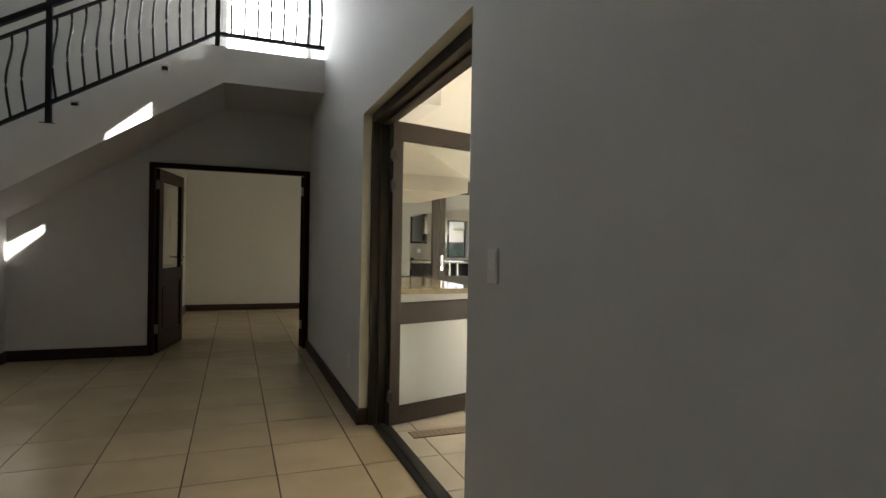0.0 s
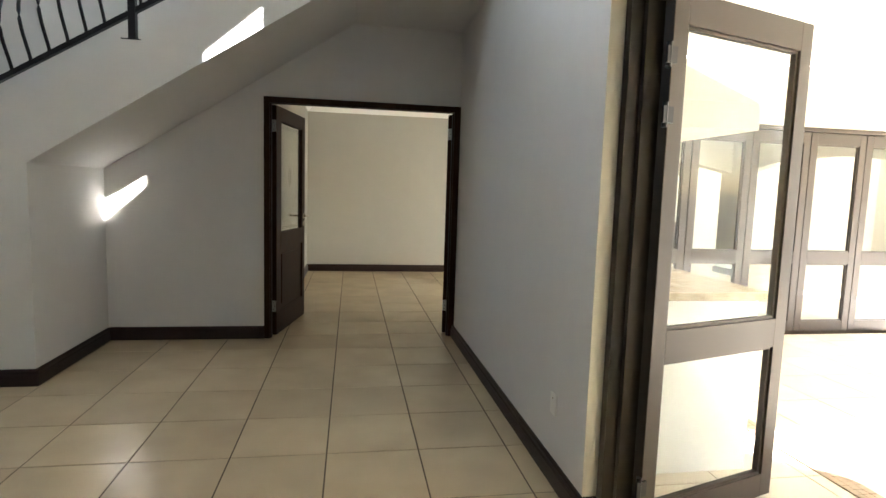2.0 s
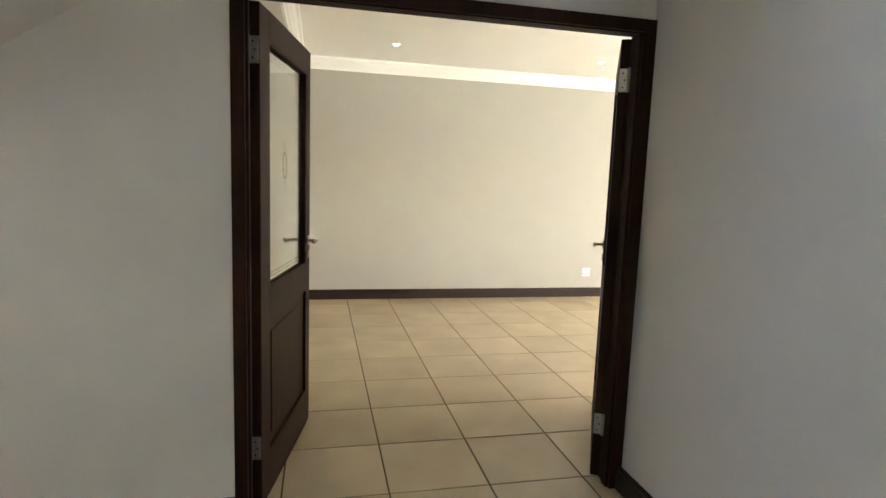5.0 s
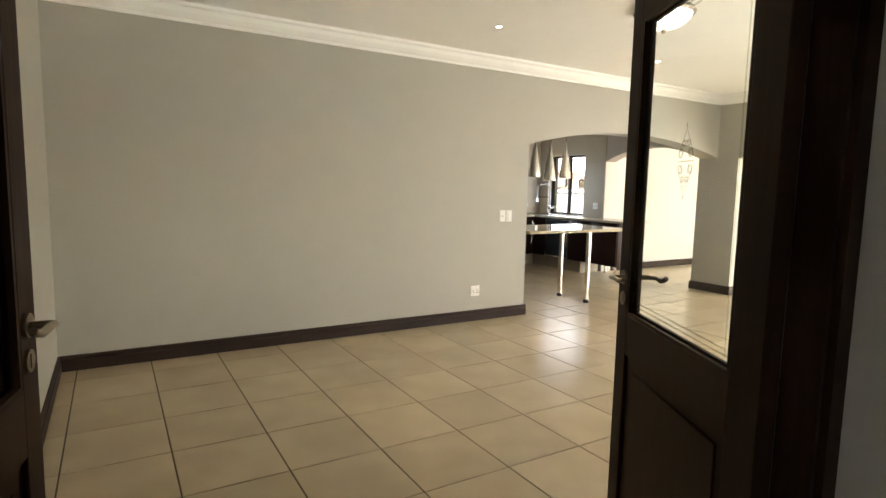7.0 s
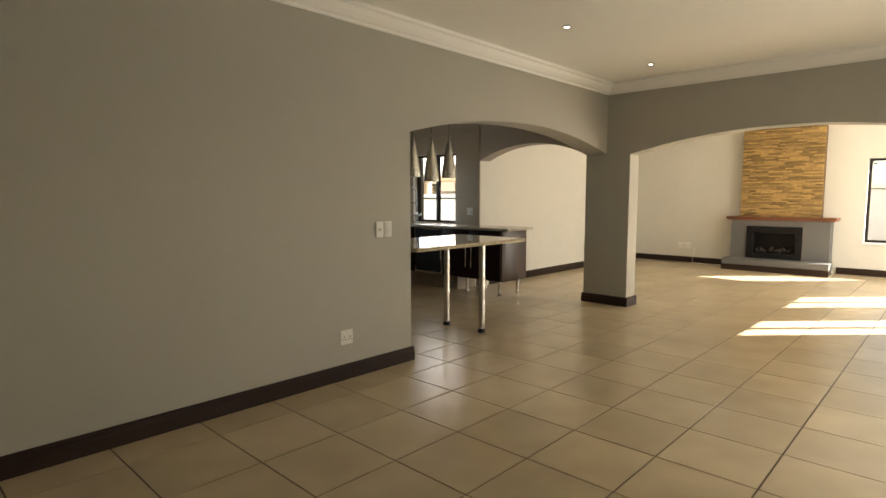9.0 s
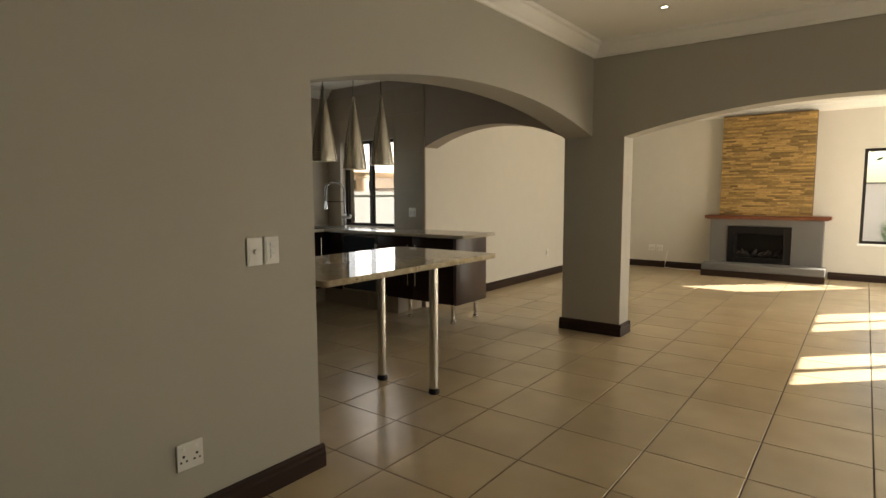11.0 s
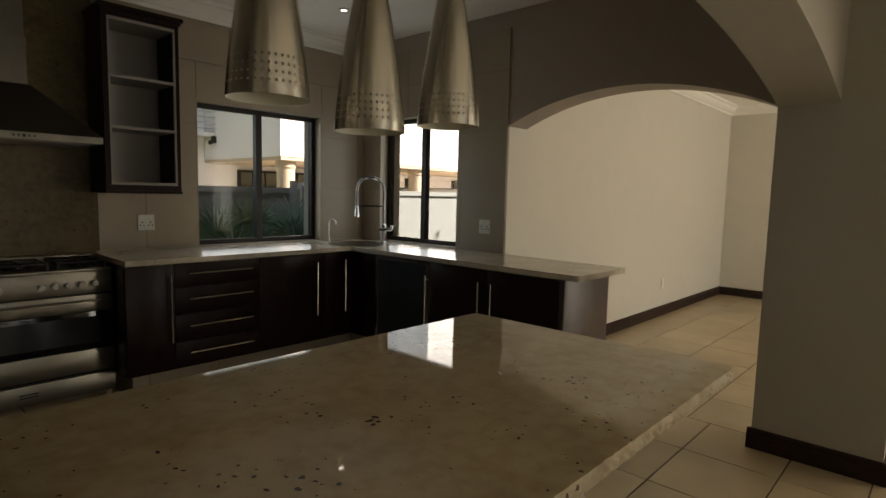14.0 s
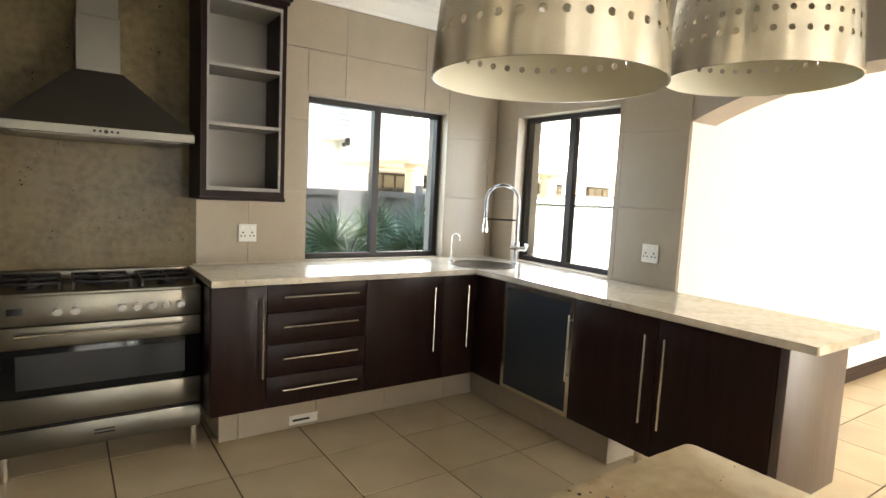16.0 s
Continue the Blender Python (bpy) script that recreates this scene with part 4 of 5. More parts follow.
# ---- bar table ----
tb = thing("bar_table", 4.0, 4.45, 0, "speckled granite bar top on two brushed steel legs", "table")
TX0, TX1, TY0, TY1, TZ = JAMB + 0.003, 4.676, 4.015, 4.875, 0.902
bm = bmesh.new()
out = []
for cx, cy, a0 in ((TX1 - 0.02, TY1 - 0.02, 0), (2.48, TY1 - 0.03, 90), (2.48, Y_N1 + 0.033, 180), (None, None, 0), (TX0 + 0.03, TY0 + 0.03, 180), (TX1 - 0.02, TY0 + 0.02, 270)):
    if cx is None:
        out.append((TX0 - 4.0, Y_N1 + 0.003 - 4.45))
        continue
    r = 0.02 if cx > 4 else 0.03
    for k in range(6):
        a = radians(a0 + 18 * k)
        out.append((cx + r * math.cos(a) - 4.0, cy + r * math.sin(a) - 4.45))
# the edge is rock-faced: fine steps along the outline, each ring a little uneven
random.seed(31)
dense = []
for (ax, ay), (bx, by) in zip(out, out[1:] + out[:1]):
    ln = math.hypot(bx - ax, by - ay)
    k = max(1, round(ln / 0.014))
    nx, ny = (by - ay) / max(ln, 1e-6), -(bx - ax) / max(ln, 1e-6)
    dense += [(ax + (bx - ax) * i / k, ay + (by - ay) * i / k, nx, ny) for i in range(k)]
rings = []
for zt, base, rough in ((TZ, -0.001, 0.0005), (TZ - 0.005, 0.001, 0.0009), (TZ - 0.014, 0.0018, 0.0013), (TZ - 0.024, 0.001, 0.0013), (TZ - 0.032, -0.003, 0.001)):
    rings.append([bm.verts.new((px + nx * (base + random.gauss(0, rough)), py + ny * (base + random.gauss(0, rough)), zt + (0 if zt in (TZ, TZ - 0.032) else random.gauss(0, 0.0008)))) for px, py, nx, ny in dense])
for r0, r1 in zip(rings, rings[1:]):
    for i in range(len(dense)):
        j = (i + 1) % len(dense)
        bm.faces.new((r0[i], r0[j], r1[j], r1[i])).material_index = 1
bm.faces.new(rings[0])
bm.faces.new(rings[-1][::-1])
bmesh.ops.recalc_face_normals(bm, faces=bm.faces)
part("tabletop", bm, GRANITE, tb, "polished speckled granite top").data.materials.append(GRANITE_EDGE)
for lx, ly in ((4.292, 4.712), (4.290, 4.248)):
    bm = lathe(bmesh.new(), [(0.030, 0.035), (0.030, TZ - 0.04), (0.045, TZ - 0.04), (0.045, TZ - 0.033)], lx - 4.0, ly - 4.45, 24)
    lg = part("leg", bm, STEEL, tb, "brushed steel tube leg", smooth=40)
    part("foot", lathe(bmesh.new(), [(0.036, 0), (0.037, 0.006), (0.034, 0.03), (0.031, 0.036)], lx - 4.0, ly - 4.45, 24), BLACK, lg, smooth=40)


# ---- pendants ----
def cone_shade(r0, r1, h, n=38):
    """A tall cone with four rows of round holes near its rim; z = 0 at the rim."""
    bm = bmesh.new()

    def at(u, z):
        k = min(1, max(0, z / h))
        r = r0 + (r1 - r0) * (k ** 1.32)
        return Vector((r * math.cos(u), r * math.sin(u), z))
    du = 2 * math.pi / n
    cache = {}

    def v(u, z):
        key = (round(u / du * 1000) % (n * 1000), round(z * 1e6))
        if key not in cache:
            cache[key] = bm.verts.new(at(u, z))
        return cache[key]
    levels = [0.0, 0.016]
    row = 0.0142
    for k in range(4):
        levels.append(levels[-1] + row)
    holes = {1, 2, 3, 4}
    zs = levels + [0.09, 0.115, 0.14, 0.165, 0.19, 0.215, 0.24, 0.265, 0.29, 0.315, 0.34, 0.365, h]
    for li in range(len(zs) - 1):
        z0, z1 = zs[li], zs[li + 1]
        for i in range(n):
            u0, u1 = i * du, (i + 1) * du
            um, zm = (u0 + u1) / 2, (z0 + z1) / 2
            hole = li in holes
            ring = [v(u0, z0), v(um, z0), v(u1, z0), v(u1, zm), v(u1, z1), v(um, z1), v(u0, z1), v(u0, zm)]
            if hole:
                hr = 0.0024
                ru = hr / (r0 * 0.98)
                inner = []
                for a in (225, 270, 315, 0, 45, 90, 135, 180):
                    inner.append(bm.verts.new(at(um + ru * math.cos(radians(a)), zm + hr * math.sin(radians(a)))))
                for k in range(8):
                    bm.faces.new((ring[k], ring[(k + 1) % 8], inner[(k + 1) % 8], inner[k]))
            else:
                bm.faces.new(ring)
    bmesh.ops.recalc_face_normals(bm, faces=bm.faces)
    f = max(bm.faces, key=lambda q: q.calc_center_median().z)
    c = f.calc_center_median()
    if f.normal.x * c.x + f.normal.y * c.y < 0:
        bmesh.ops.reverse_faces(bm, faces=bm.faces)
    return bm


pend = None
for px, py, pz in ((3.672, 4.555, 1.487), (3.895, 4.540, 1.450), (4.119, 4.525, 1.483)):
    d = thing("pendant_lamp", px, py, pz, "tall brushed steel cone pendant lamp with pierced rim", "lamp", "pendants over the bar")
    me = mesh_of("shade", cone_shade(0.073, 0.012, 0.385), STEEL_SPUN, 40)
    me.materials.append(LAMP_INNER)
    sh = new("shade", me)
    sh.parent = d
    so = sh.modifiers.new("wall", "SOLIDIFY")
    so.thickness, so.offset, so.material_offset = 0.0010, -1, 1
    part("cap", lathe(bmesh.new(), [(0.0125, 0.383), (0.012, 0.40), (0.006, 0.425), (0.003, 0.43)], n=16), STEEL, d, smooth=40)
    part("cable", tube(bmesh.new(), [(0, 0, 0.428), (0, 0, CEILING - pz)], 0.0025, 8), BLACK, d)
    part("ceiling_rose", lathe(bmesh.new(), [(0.05, CEILING - pz - 0.001), (0.05, CEILING - pz - 0.02), (0.01, CEILING - pz - 0.03)], n=20), STEEL, d, smooth=40)

# ---- kitchen ----
WT = 0.900          # worktop height
FRN, FRE = 7.095, 5.858     # door faces of the two runs
# worktop, one L-shaped slab with a hole for the sink
wt = thing("worktop", 5.9, 7.2, WT, "pale speckled granite worktop round the kitchen corner", "worktop")
SX, SY, SR = 6.02, 7.24, 0.205
bm = bmesh.new()
LOOP = [(4.225, 7.071), (5.833, 7.071), (5.833, 5.105), (5.845, 5.10), (6.40, 5.10), (6.411, 5.105), (6.411, 7.665), (4.225, 7.665)]
for zt in (0.0, -0.032):
    o = [bm.verts.new((a - 5.9, b - 7.2, zt)) for a, b in LOOP]
    ring = [bm.verts.new((SX - 5.9 + SR * math.cos(2 * math.pi * k / 32), SY - 7.2 + SR * math.sin(2 * math.pi * k / 32), zt)) for k in range(32)]
    es = [bm.edges.new((o[i], o[(i + 1) % len(o)])) for i in range(len(o))] + [bm.edges.new((ring[i], ring[(i + 1) % 32])) for i in range(32)]
    bmesh.ops.triangle_fill(bm, edges=es, use_beauty=True)
    if zt == 0.0:
        top_o, top_r = o, ring
for a, b in ((top_o, o), (top_r, ring)):
    for i in range(len(a)):
        j = (i + 1) % len(a)
        bm.faces.new((a[i], a[j], b[j], b[i]))
bmesh.ops.recalc_face_normals(bm, faces=bm.faces)
part("slab", bm, WORKTOP, wt)
part("upstand", boxes((4.245 - 5.9, 6.40 - 5.9, 7.655 - 7.2, 7.667 - 7.2, 0.0, 0.010)), WGROUT, wt, "pale silicone line along the wall")

sk = thing("sink", SX, SY, WT, "round stainless steel sink set in the corner worktop", "sink")
part("bowl", lathe(bmesh.new(), [(0.222, 0.001), (0.224, 0.004), (0.205, 0.006), (0.196, 0.0), (0.188, -0.10), (0.15, -0.15), (0.03, -0.16), (0.001, -0.16)], n=40), STEEL_H, sk, smooth=50)
part("drain", lathe(bmesh.new(), [(0.035, -0.159), (0.035, -0.156), (0.004, -0.154)], n=20), CHROME, sk)

tp = thing("spring_tap", 6.27, 7.20, WT, "tall chrome spring-neck kitchen tap", "tap")
tp.matrix_world = pose(6.27, 7.20, WT, 0, 0, -41)
part("body", lathe(bmesh.new(), [(0.030, 0), (0.030, 0.01), (0.020, 0.015), (0.019, 0.13), (0.022, 0.135), (0.022, 0.16), (0.008, 0.165)], n=24), CHROME, tp, smooth=40)
part("mixer_lever", tube(bmesh.new(), [(-0.035, 0.0, 0.115), (0.065, -0.03, 0.115), (0.072, -0.03, 0.15)], 0.017, 14), CHROME, tp, smooth=40)
path = []
for i in range(41):
    a = math.pi * i / 40
    path.append(Vector((-0.112 + 0.112 * math.cos(a), 0.0, 0.44 + 0.112 * math.sin(a))))
path = [Vector((0, 0, 0.16 + 0.28 * i / 12)) for i in range(12)] + path + [Vector((-0.224, 0, 0.44 - 0.13 * i / 6)) for i in range(1, 7)]
part("hose", tube(bmesh.new(), [tuple(p) for p in path], 0.008, 8), BLACK, tp, smooth=60)
# spring
coil, turns = [], 58
acc = [0.0]
for a, b in zip(path, path[1:]):
    acc.append(acc[-1] + (b - a).length)
N = turns * 9
for i in range(N + 1):
    s = acc[-1] * i / N
    k = max(j for j in range(len(acc)) if acc[j] <= s + 1e-9)
    k = min(k, len(path) - 2)
    f = (s - acc[k]) / max(1e-6, acc[k + 1] - acc[k])
    p = path[k].lerp(path[k + 1], f)
    d = (path[k + 1] - path[k]).normalized()
    side = Vector((0, 1, 0))
    up = d.cross(side)
    w = 2 * math.pi * turns * i / N
    coil.append(tuple(p + 0.0125 * (math.cos(w) * side + math.sin(w) * up)))
part("spring", tube(bmesh.new(), coil, 0.0026, 5), CHROME, tp, smooth=60)
part("spray_head", lathe(bmesh.new(), [(0.010, 0.315), (0.014, 0.31), (0.016, 0.26), (0.023, 0.235), (0.021, 0.215), (0.004, 0.215)], -0.224, 0, 20), CHROME, tp, smooth=40)
part("support_arm", tube(bmesh.new(), [(0, 0, 0.31), (-0.21, 0, 0.31)], 0.006, 8), BLACK, tp)
ft = thing("filter_tap", 5.90, 7.46, WT, "small chrome filter tap beside the sink", "tap")
part("base", lathe(bmesh.new(), [(0.018, 0), (0.018, 0.008), (0.009, 0.012), (0.009, 0.05), (0.004, 0.055)], n=16), CHROME, ft, smooth=40)
part("spout", tube(bmesh.new(), [(0, 0, 0.05), (0, 0, 0.16)] + [(0.035 - 0.035 * math.cos(radians(a)), -0.0, 0.16 + 0.035 * math.sin(radians(a))) for a in range(15, 181, 15)] + [(0.07, 0, 0.145)], 0.0045, 8), CHROME, ft, smooth=60)


def bar_handle(bm, p0, p1, out):
    """A straight bar handle between p0 and p1, standing off along out."""
    p0, p1, out = Vector(p0), Vector(p1), Vector(out)
    tube(bm, [tuple(p0 + out), tuple(p1 + out)], 0.006, 8)
    d = (p1 - p0).normalized() * 0.03
    for q in (p0 + d, p1 - d):
        tube(bm, [tuple(q), tuple(q + out)], 0.0045, 6)
    return bm


def unit(name, label, x0, x1, y0, y1, z0, z1):
    d = thing(name, (x0 + x1) / 2, (y0 + y1) / 2, 0, label, "cabinet", "kitchen base cabinets")
    ox, oy = -(x0 + x1) / 2, -(y0 + y1) / 2
    inv = Matrix.Translation((ox, oy, 0))
    def add(nm, bm, m, lab="", par=None):
        ob = part(nm, bm, m, par or d, lab, smooth=40)
        if par is None:
            ob.matrix_parent_inverse = inv
        return ob
    add("body", boxes((x0, x1, y0, y1, z0, z1)), CAB)
    return add


TOP, LOW = 0.862, 0.205
gp = 0.0025


def front_n(add, x0, x1, z0, z1, handle):
    dr = add("drawer_front" if handle[0] == "h" else "door", boxes((x0 + gp, x1 - gp, FRN, FRN + 0.018, z0 + gp, z1 - gp, 0.0015)), CAB)
    if handle[0] == "h":
        bm = bar_handle(bmesh.new(), (x0 + 0.08, FRN, handle[1]), (x1 - 0.06, FRN, handle[1]), (0, -0.028, 0))
    else:
        bm = bar_handle(bmesh.new(), (handle[1], FRN, handle[2]), (handle[1], FRN, handle[3]), (0, -0.028, 0))
    add("handle", bm, STEEL, "brushed steel bar handle", dr)


add = unit("base_cabinet", "dark wenge base cabinet with a tall steel bar handle", 4.225, 4.50, FRN + 0.019, Y_K - 0.015, LOW, TOP)
front_n(add, 4.225, 4.50, LOW, TOP, ("v", 4.475, 0.38, 0.80))
add = unit("drawer_cabinet", "dark wenge cabinet with four drawers and steel bar handles", 4.50, 5.065, FRN + 0.019, Y_K - 0.015, LOW, TOP)
zc = [TOP, 0.715, 0.545, 0.375, LOW]
for k in range(4):
    front_n(add, 4.50, 5.065, zc[k + 1], zc[k], ("h", (zc[k] + zc[k + 1]) / 2 + 0.012))
add = unit("base_cabinet", "dark wenge base cabinet beside the corner", 5.065, 5.60, FRN + 0.019, Y_K - 0.015, LOW, TOP)
front_n(add, 5.065, 5.60, LOW, TOP, ("v", 5.52, 0.40, 0.80))
add = unit("corner_cabinet", "dark wenge corner base cabinet under the sink", 5.60, 6.40, FRN + 0.019, Y_K - 0.015, LOW, 0.70)
front_n(add, 5.60, 5.858, LOW, TOP, ("v", 5.775, 0.40, 0.80))


def front_e(add, y0, y1, hy, label=""):
    dr = add("door", boxes((FRE, FRE + 0.018, y0 + gp, y1 - gp, LOW + gp, TOP - gp, 0.0015)), CAB)
    if hy:
        add("handle", bar_handle(bmesh.new(), (FRE, hy, 0.36), (FRE, hy, 0.78), (-0.028, 0, 0)), STEEL, "brushed steel bar handle", dr)


add = unit("base_cabinet", "dark wenge narrow cabinet in the corner", FRE + 0.019, 6.40, 6.815, 7.113, LOW, 0.70)
front_e(add, 6.815, 7.095, None)
add = unit("glass_door_cabinet", "appliance cabinet with aluminium framed dark frosted glass door", FRE + 0.019, 6.40, 6.255, 6.815, LOW, TOP)
fr = add("door", boxes((FRE - 0.006, FRE + 0.018, 6.25, 6.275, 0.21, 0.857), (FRE - 0.006, FRE + 0.018, 6.78, 6.805, 0.21, 0.857), (FRE - 0.006, FRE + 0.018, 6.275, 6.78, 0.832, 0.857), (FRE - 0.006, FRE + 0.018, 6.275, 6.78, 0.21, 0.235)), STEEL, "aluminium door frame")
add("panel", boxes((FRE, FRE + 0.012, 6.275, 6.78, 0.235, 0.832)), FROST, "dark frosted glass panel", fr)
add("handle", bar_handle(bmesh.new(), (FRE - 0.006, 6.265, 0.41), (FRE - 0.006, 6.265, 0.77), (-0.02, 0, 0)), STEEL, "steel bar handle", fr)
add = unit("peninsula_cabinet", "dark wenge two-door peninsula cabinet on steel legs", FRE + 0.019, 6.39, 5.235, 6.255, LOW, TOP)
front_e(add, 5.75, 6.255, 5.80)
front_e(add, 5.235, 5.75, 5.70)
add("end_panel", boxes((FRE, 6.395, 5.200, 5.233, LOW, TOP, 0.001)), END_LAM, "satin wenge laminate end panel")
for lx, ly in ((5.93, 5.29), (6.33, 5.29), (5.93, 5.85), (6.33, 5.85)):
    add("leg", lathe(bmesh.new(), [(0.029, 0.0), (0.031, 0.006), (0.028, 0.026), (0.021, 0.032), (0.021, LOW)], lx, ly, 16), STEEL, "short steel leg")
# tiled plinth
pl = thing("plinth", 5.0, 7.2, 0, "beige tiled plinth under the kitchen cabinets", "plinth")
KN, KE = 7.250, 5.975
def plp(nm, bm, m, lab=""):
    ob = part(nm, bm, m, pl, lab)
    ob.matrix_parent_inverse = Matrix.Translation((-5.0, -7.2, 0))
    return ob
plp("core", boxes((4.305, 6.38, KN + 0.01, 7.6, 0, LOW - 0.003), (KE + 0.01, 6.38, 6.075, KN + 0.01, 0, LOW - 0.003)), WGROUT)
xs = [4.30, 4.40, 4.84, 5.29, 5.74, KE]
for a, b in zip(xs, xs[1:]):
    plp("tile", boxes((a + 0.0015, b - 0.0015, KN, KN + 0.012, 0.001, LOW - 0.004, 0.0015)), WTILE)
ys = [6.07, 6.52, 6.97, KN]
for a, b in zip(ys, ys[1:]):
    plp("tile", boxes((KE, KE + 0.012, a + 0.0015, b - 0.0015, 0.001, LOW - 0.004, 0.0015)), WTILE)
plp("tile", boxes((KE + 0.0015, 6.38, 6.065, 6.077, 0.001, LOW - 0.004, 0.0015)), WTILE)
plp("vent", boxes((4.68, 4.85, KN - 0.006, KN, 0.02, 0.075, 0.002), (4.69, 4.84, KN - 0.008, KN - 0.006, 0.060, 0.066), (4.69, 4.84, KN - 0.008, KN - 0.006, 0.028, 0.034)), PLASTIC, "small white vent plate")
plp("vent_slot", boxes((4.70, 4.80, KN - 0.0075, KN - 0.006, 0.040, 0.052)), BLACK, "dark slot of the vent")

# range cooker
ck = thing("range_cooker", 3.79, 7.35, 0, "wide stainless steel range cooker with gas hob and oven", "cooker")
CX0, CX1, CF = 3.365, 4.215, 7.27
def cp(nm, bm, m, lab="", par=None, smooth=40):
    ob = part(nm, bm, m, par or ck, lab, smooth)
    if par is None:
        ob.matrix_parent_inverse = Matrix.Translation((-3.79, -7.35, 0))
    return ob
cp("body", boxes((CX0, CX1, CF + 0.03, 7.655, 0.115, 0.835)), BLACK)
cp("hob_plate", boxes((CX0, CX1, CF - 0.01, 7.655, 0.835, 0.852, 0.004)), STEEL_H)
cp("back_ledge", boxes((CX0, CX1, 7.615, 7.657, 0.852, 0.90, 0.004)), STEEL_H)
pn = cp("control_panel", boxes((CX0, CX1, CF, CF + 0.03, 0.705, 0.835, 0.004)), STEEL_H)
for kx in (4.12, 4.055, 3.99, 3.928, 3.864, 3.679, 3.613):
    kb = tube(bmesh.new(), [(kx, CF, 0.763), (kx, CF - 0.004, 0.763)], 0.021, 20)
    tube(kb, [(kx, CF - 0.004, 0.763), (kx, CF - 0.026, 0.763)], 0.0155, 20)
    cp("knob", kb, KNOB, "round steel control knob", pn)
    cp("dial_mark", boxes((kx - 0.002, kx + 0.002, CF - 0.001, CF + 0.001, 0.792, 0.796)), BLACK, "", pn)
cp("clock", boxes((3.43, 3.49, CF - 0.002, CF, 0.755, 0.785)), DARKGLASS, "dark clock display", pn)
dr = cp("oven_door", boxes((CX0, CX1, CF, CF + 0.03, 0.60, 0.700, 0.004)), STEEL_H)
cp("glass", boxes((CX0, CX1, CF + 0.002, CF + 0.03, 0.378, 0.60, 0.003)), DARKGLASS, "black oven glass", dr)
cp("inner_window", boxes((CX0 + 0.09, CX1 - 0.075, CF + 0.0005, CF + 0.002, 0.415, 0.57)), mat("oven_window", (0.016, 0.016, 0.016), 0.08, bump=0, spec=0.25), "", dr)
cp("lower_panel", boxes((CX0, CX1, CF, CF + 0.03, 0.245, 0.376, 0.003)), STEEL_H, "", dr)
cp("handle", bar_handle(bmesh.new(), (CX0 + 0.09, CF, 0.668), (CX1 - 0.075, CF, 0.668), (0, -0.04, 0)), STEEL, "steel bar handle", dr)
dw = cp("storage_drawer", boxes((CX0, CX1, CF, CF + 0.03, 0.115, 0.228, 0.003)), STEEL_H)
cp("badge", boxes((3.745, 3.83, CF - 0.002, CF, 0.176, 0.183), (3.745, 3.83, CF - 0.002, CF, 0.160, 0.167)), BLACK, "plain dark badge bars", dw)
for fx, fy in ((CX0 + 0.04, CF + 0.02), (CX1 - 0.03, CF + 0.02), (CX0 + 0.04, 7.6), (CX1 - 0.03, 7.6)):
    cp("foot", lathe(bmesh.new(), [(0.017, 0), (0.017, 0.02), (0.019, 0.022), (0.019, 0.115)], fx, fy, 16), STEEL)
third = (CX1 - CX0) / 3
for k in range(3):
    gx0, gx1 = CX0 + third * k + 0.02, CX0 + third * (k + 1) - 0.02
    ps = cp("pan_support", boxes((gx0, gx1, 7.454, 7.466, 0.878, 0.890, 0.002)), BLACK, "black cast iron pan support")
    for yy in (7.32, 7.60):
        cp("bar", boxes((gx0, gx1, yy - 0.006, yy + 0.006, 0.878, 0.890, 0.002)), BLACK, "", ps)
    for xq in (gx0, (gx0 + gx1) / 2 - 0.006, gx1 - 0.012):
        cp("bar", boxes((xq, xq + 0.012, 7.31, 7.61, 0.876, 0.888, 0.002)), BLACK, "", ps)
    for xq in (gx0, gx1 - 0.012):
        for yy in (7.31, 7.598):
            cp("foot", boxes((xq, xq + 0.012, yy, yy + 0.012, 0.852, 0.878)), BLACK, "", ps)
    for yy in ((7.39, 7.53) if k != 1 else (7.46,)):
        r = 0.038 if k != 1 else 0.06
        cp("burner", lathe(bmesh.new(), [(r + 0.012, 0.852), (r + 0.012, 0.858), (r, 0.860), (r, 0.870), (r - 0.006, 0.874), (0.002, 0.874)], (gx0 + gx1) / 2, yy, 20), BLACK)

# extractor hood
hd = thing("extractor_hood", 3.79, 7.4, 1.55, "stainless steel chimney extractor hood above the cooker", "hood")
def hp(nm, bm, m, lab="", par=None):
    ob = part(nm, bm, m, par or hd, lab)
    if par is None:
        ob.matrix_parent_inverse = Matrix.Translation((-3.79, -7.4, -1.55))
    return ob
HX0, HX1, HF, HB = 3.415, 4.165, 7.173, 7.655
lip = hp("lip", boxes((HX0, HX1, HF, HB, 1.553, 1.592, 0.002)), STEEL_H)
for k in range(5):
    hp("button", tube(bmesh.new(), [(3.76 + 0.022 * k, HF - 0.002, 1.573), (3.76 + 0.022 * k, HF, 1.573)], 0.006 if k != 2 else 0.009, 12), BLACK, "", lip)
bm = bmesh.new()
FX0, FX1, FF = 3.70, 3.88, 7.43
lo = [bm.verts.new(c) for c in ((HX0, HF, 1.592), (HX1, HF, 1.592), (HX1, HB, 1.592), (HX0, HB, 1.592))]
hi = [bm.verts.new(c) for c in ((FX0 - 0.01, FF - 0.01, 1.865), (FX1 + 0.01, FF - 0.01, 1.865), (FX1 + 0.01, HB, 1.865), (FX0 - 0.01, HB, 1.865))]
for i in range(4):
    bm.faces.new((lo[i], lo[(i + 1) % 4], hi[(i + 1) % 4], hi[i]))
bm.faces.new(lo[::-1])
bm.faces.new(hi)
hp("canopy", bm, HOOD)
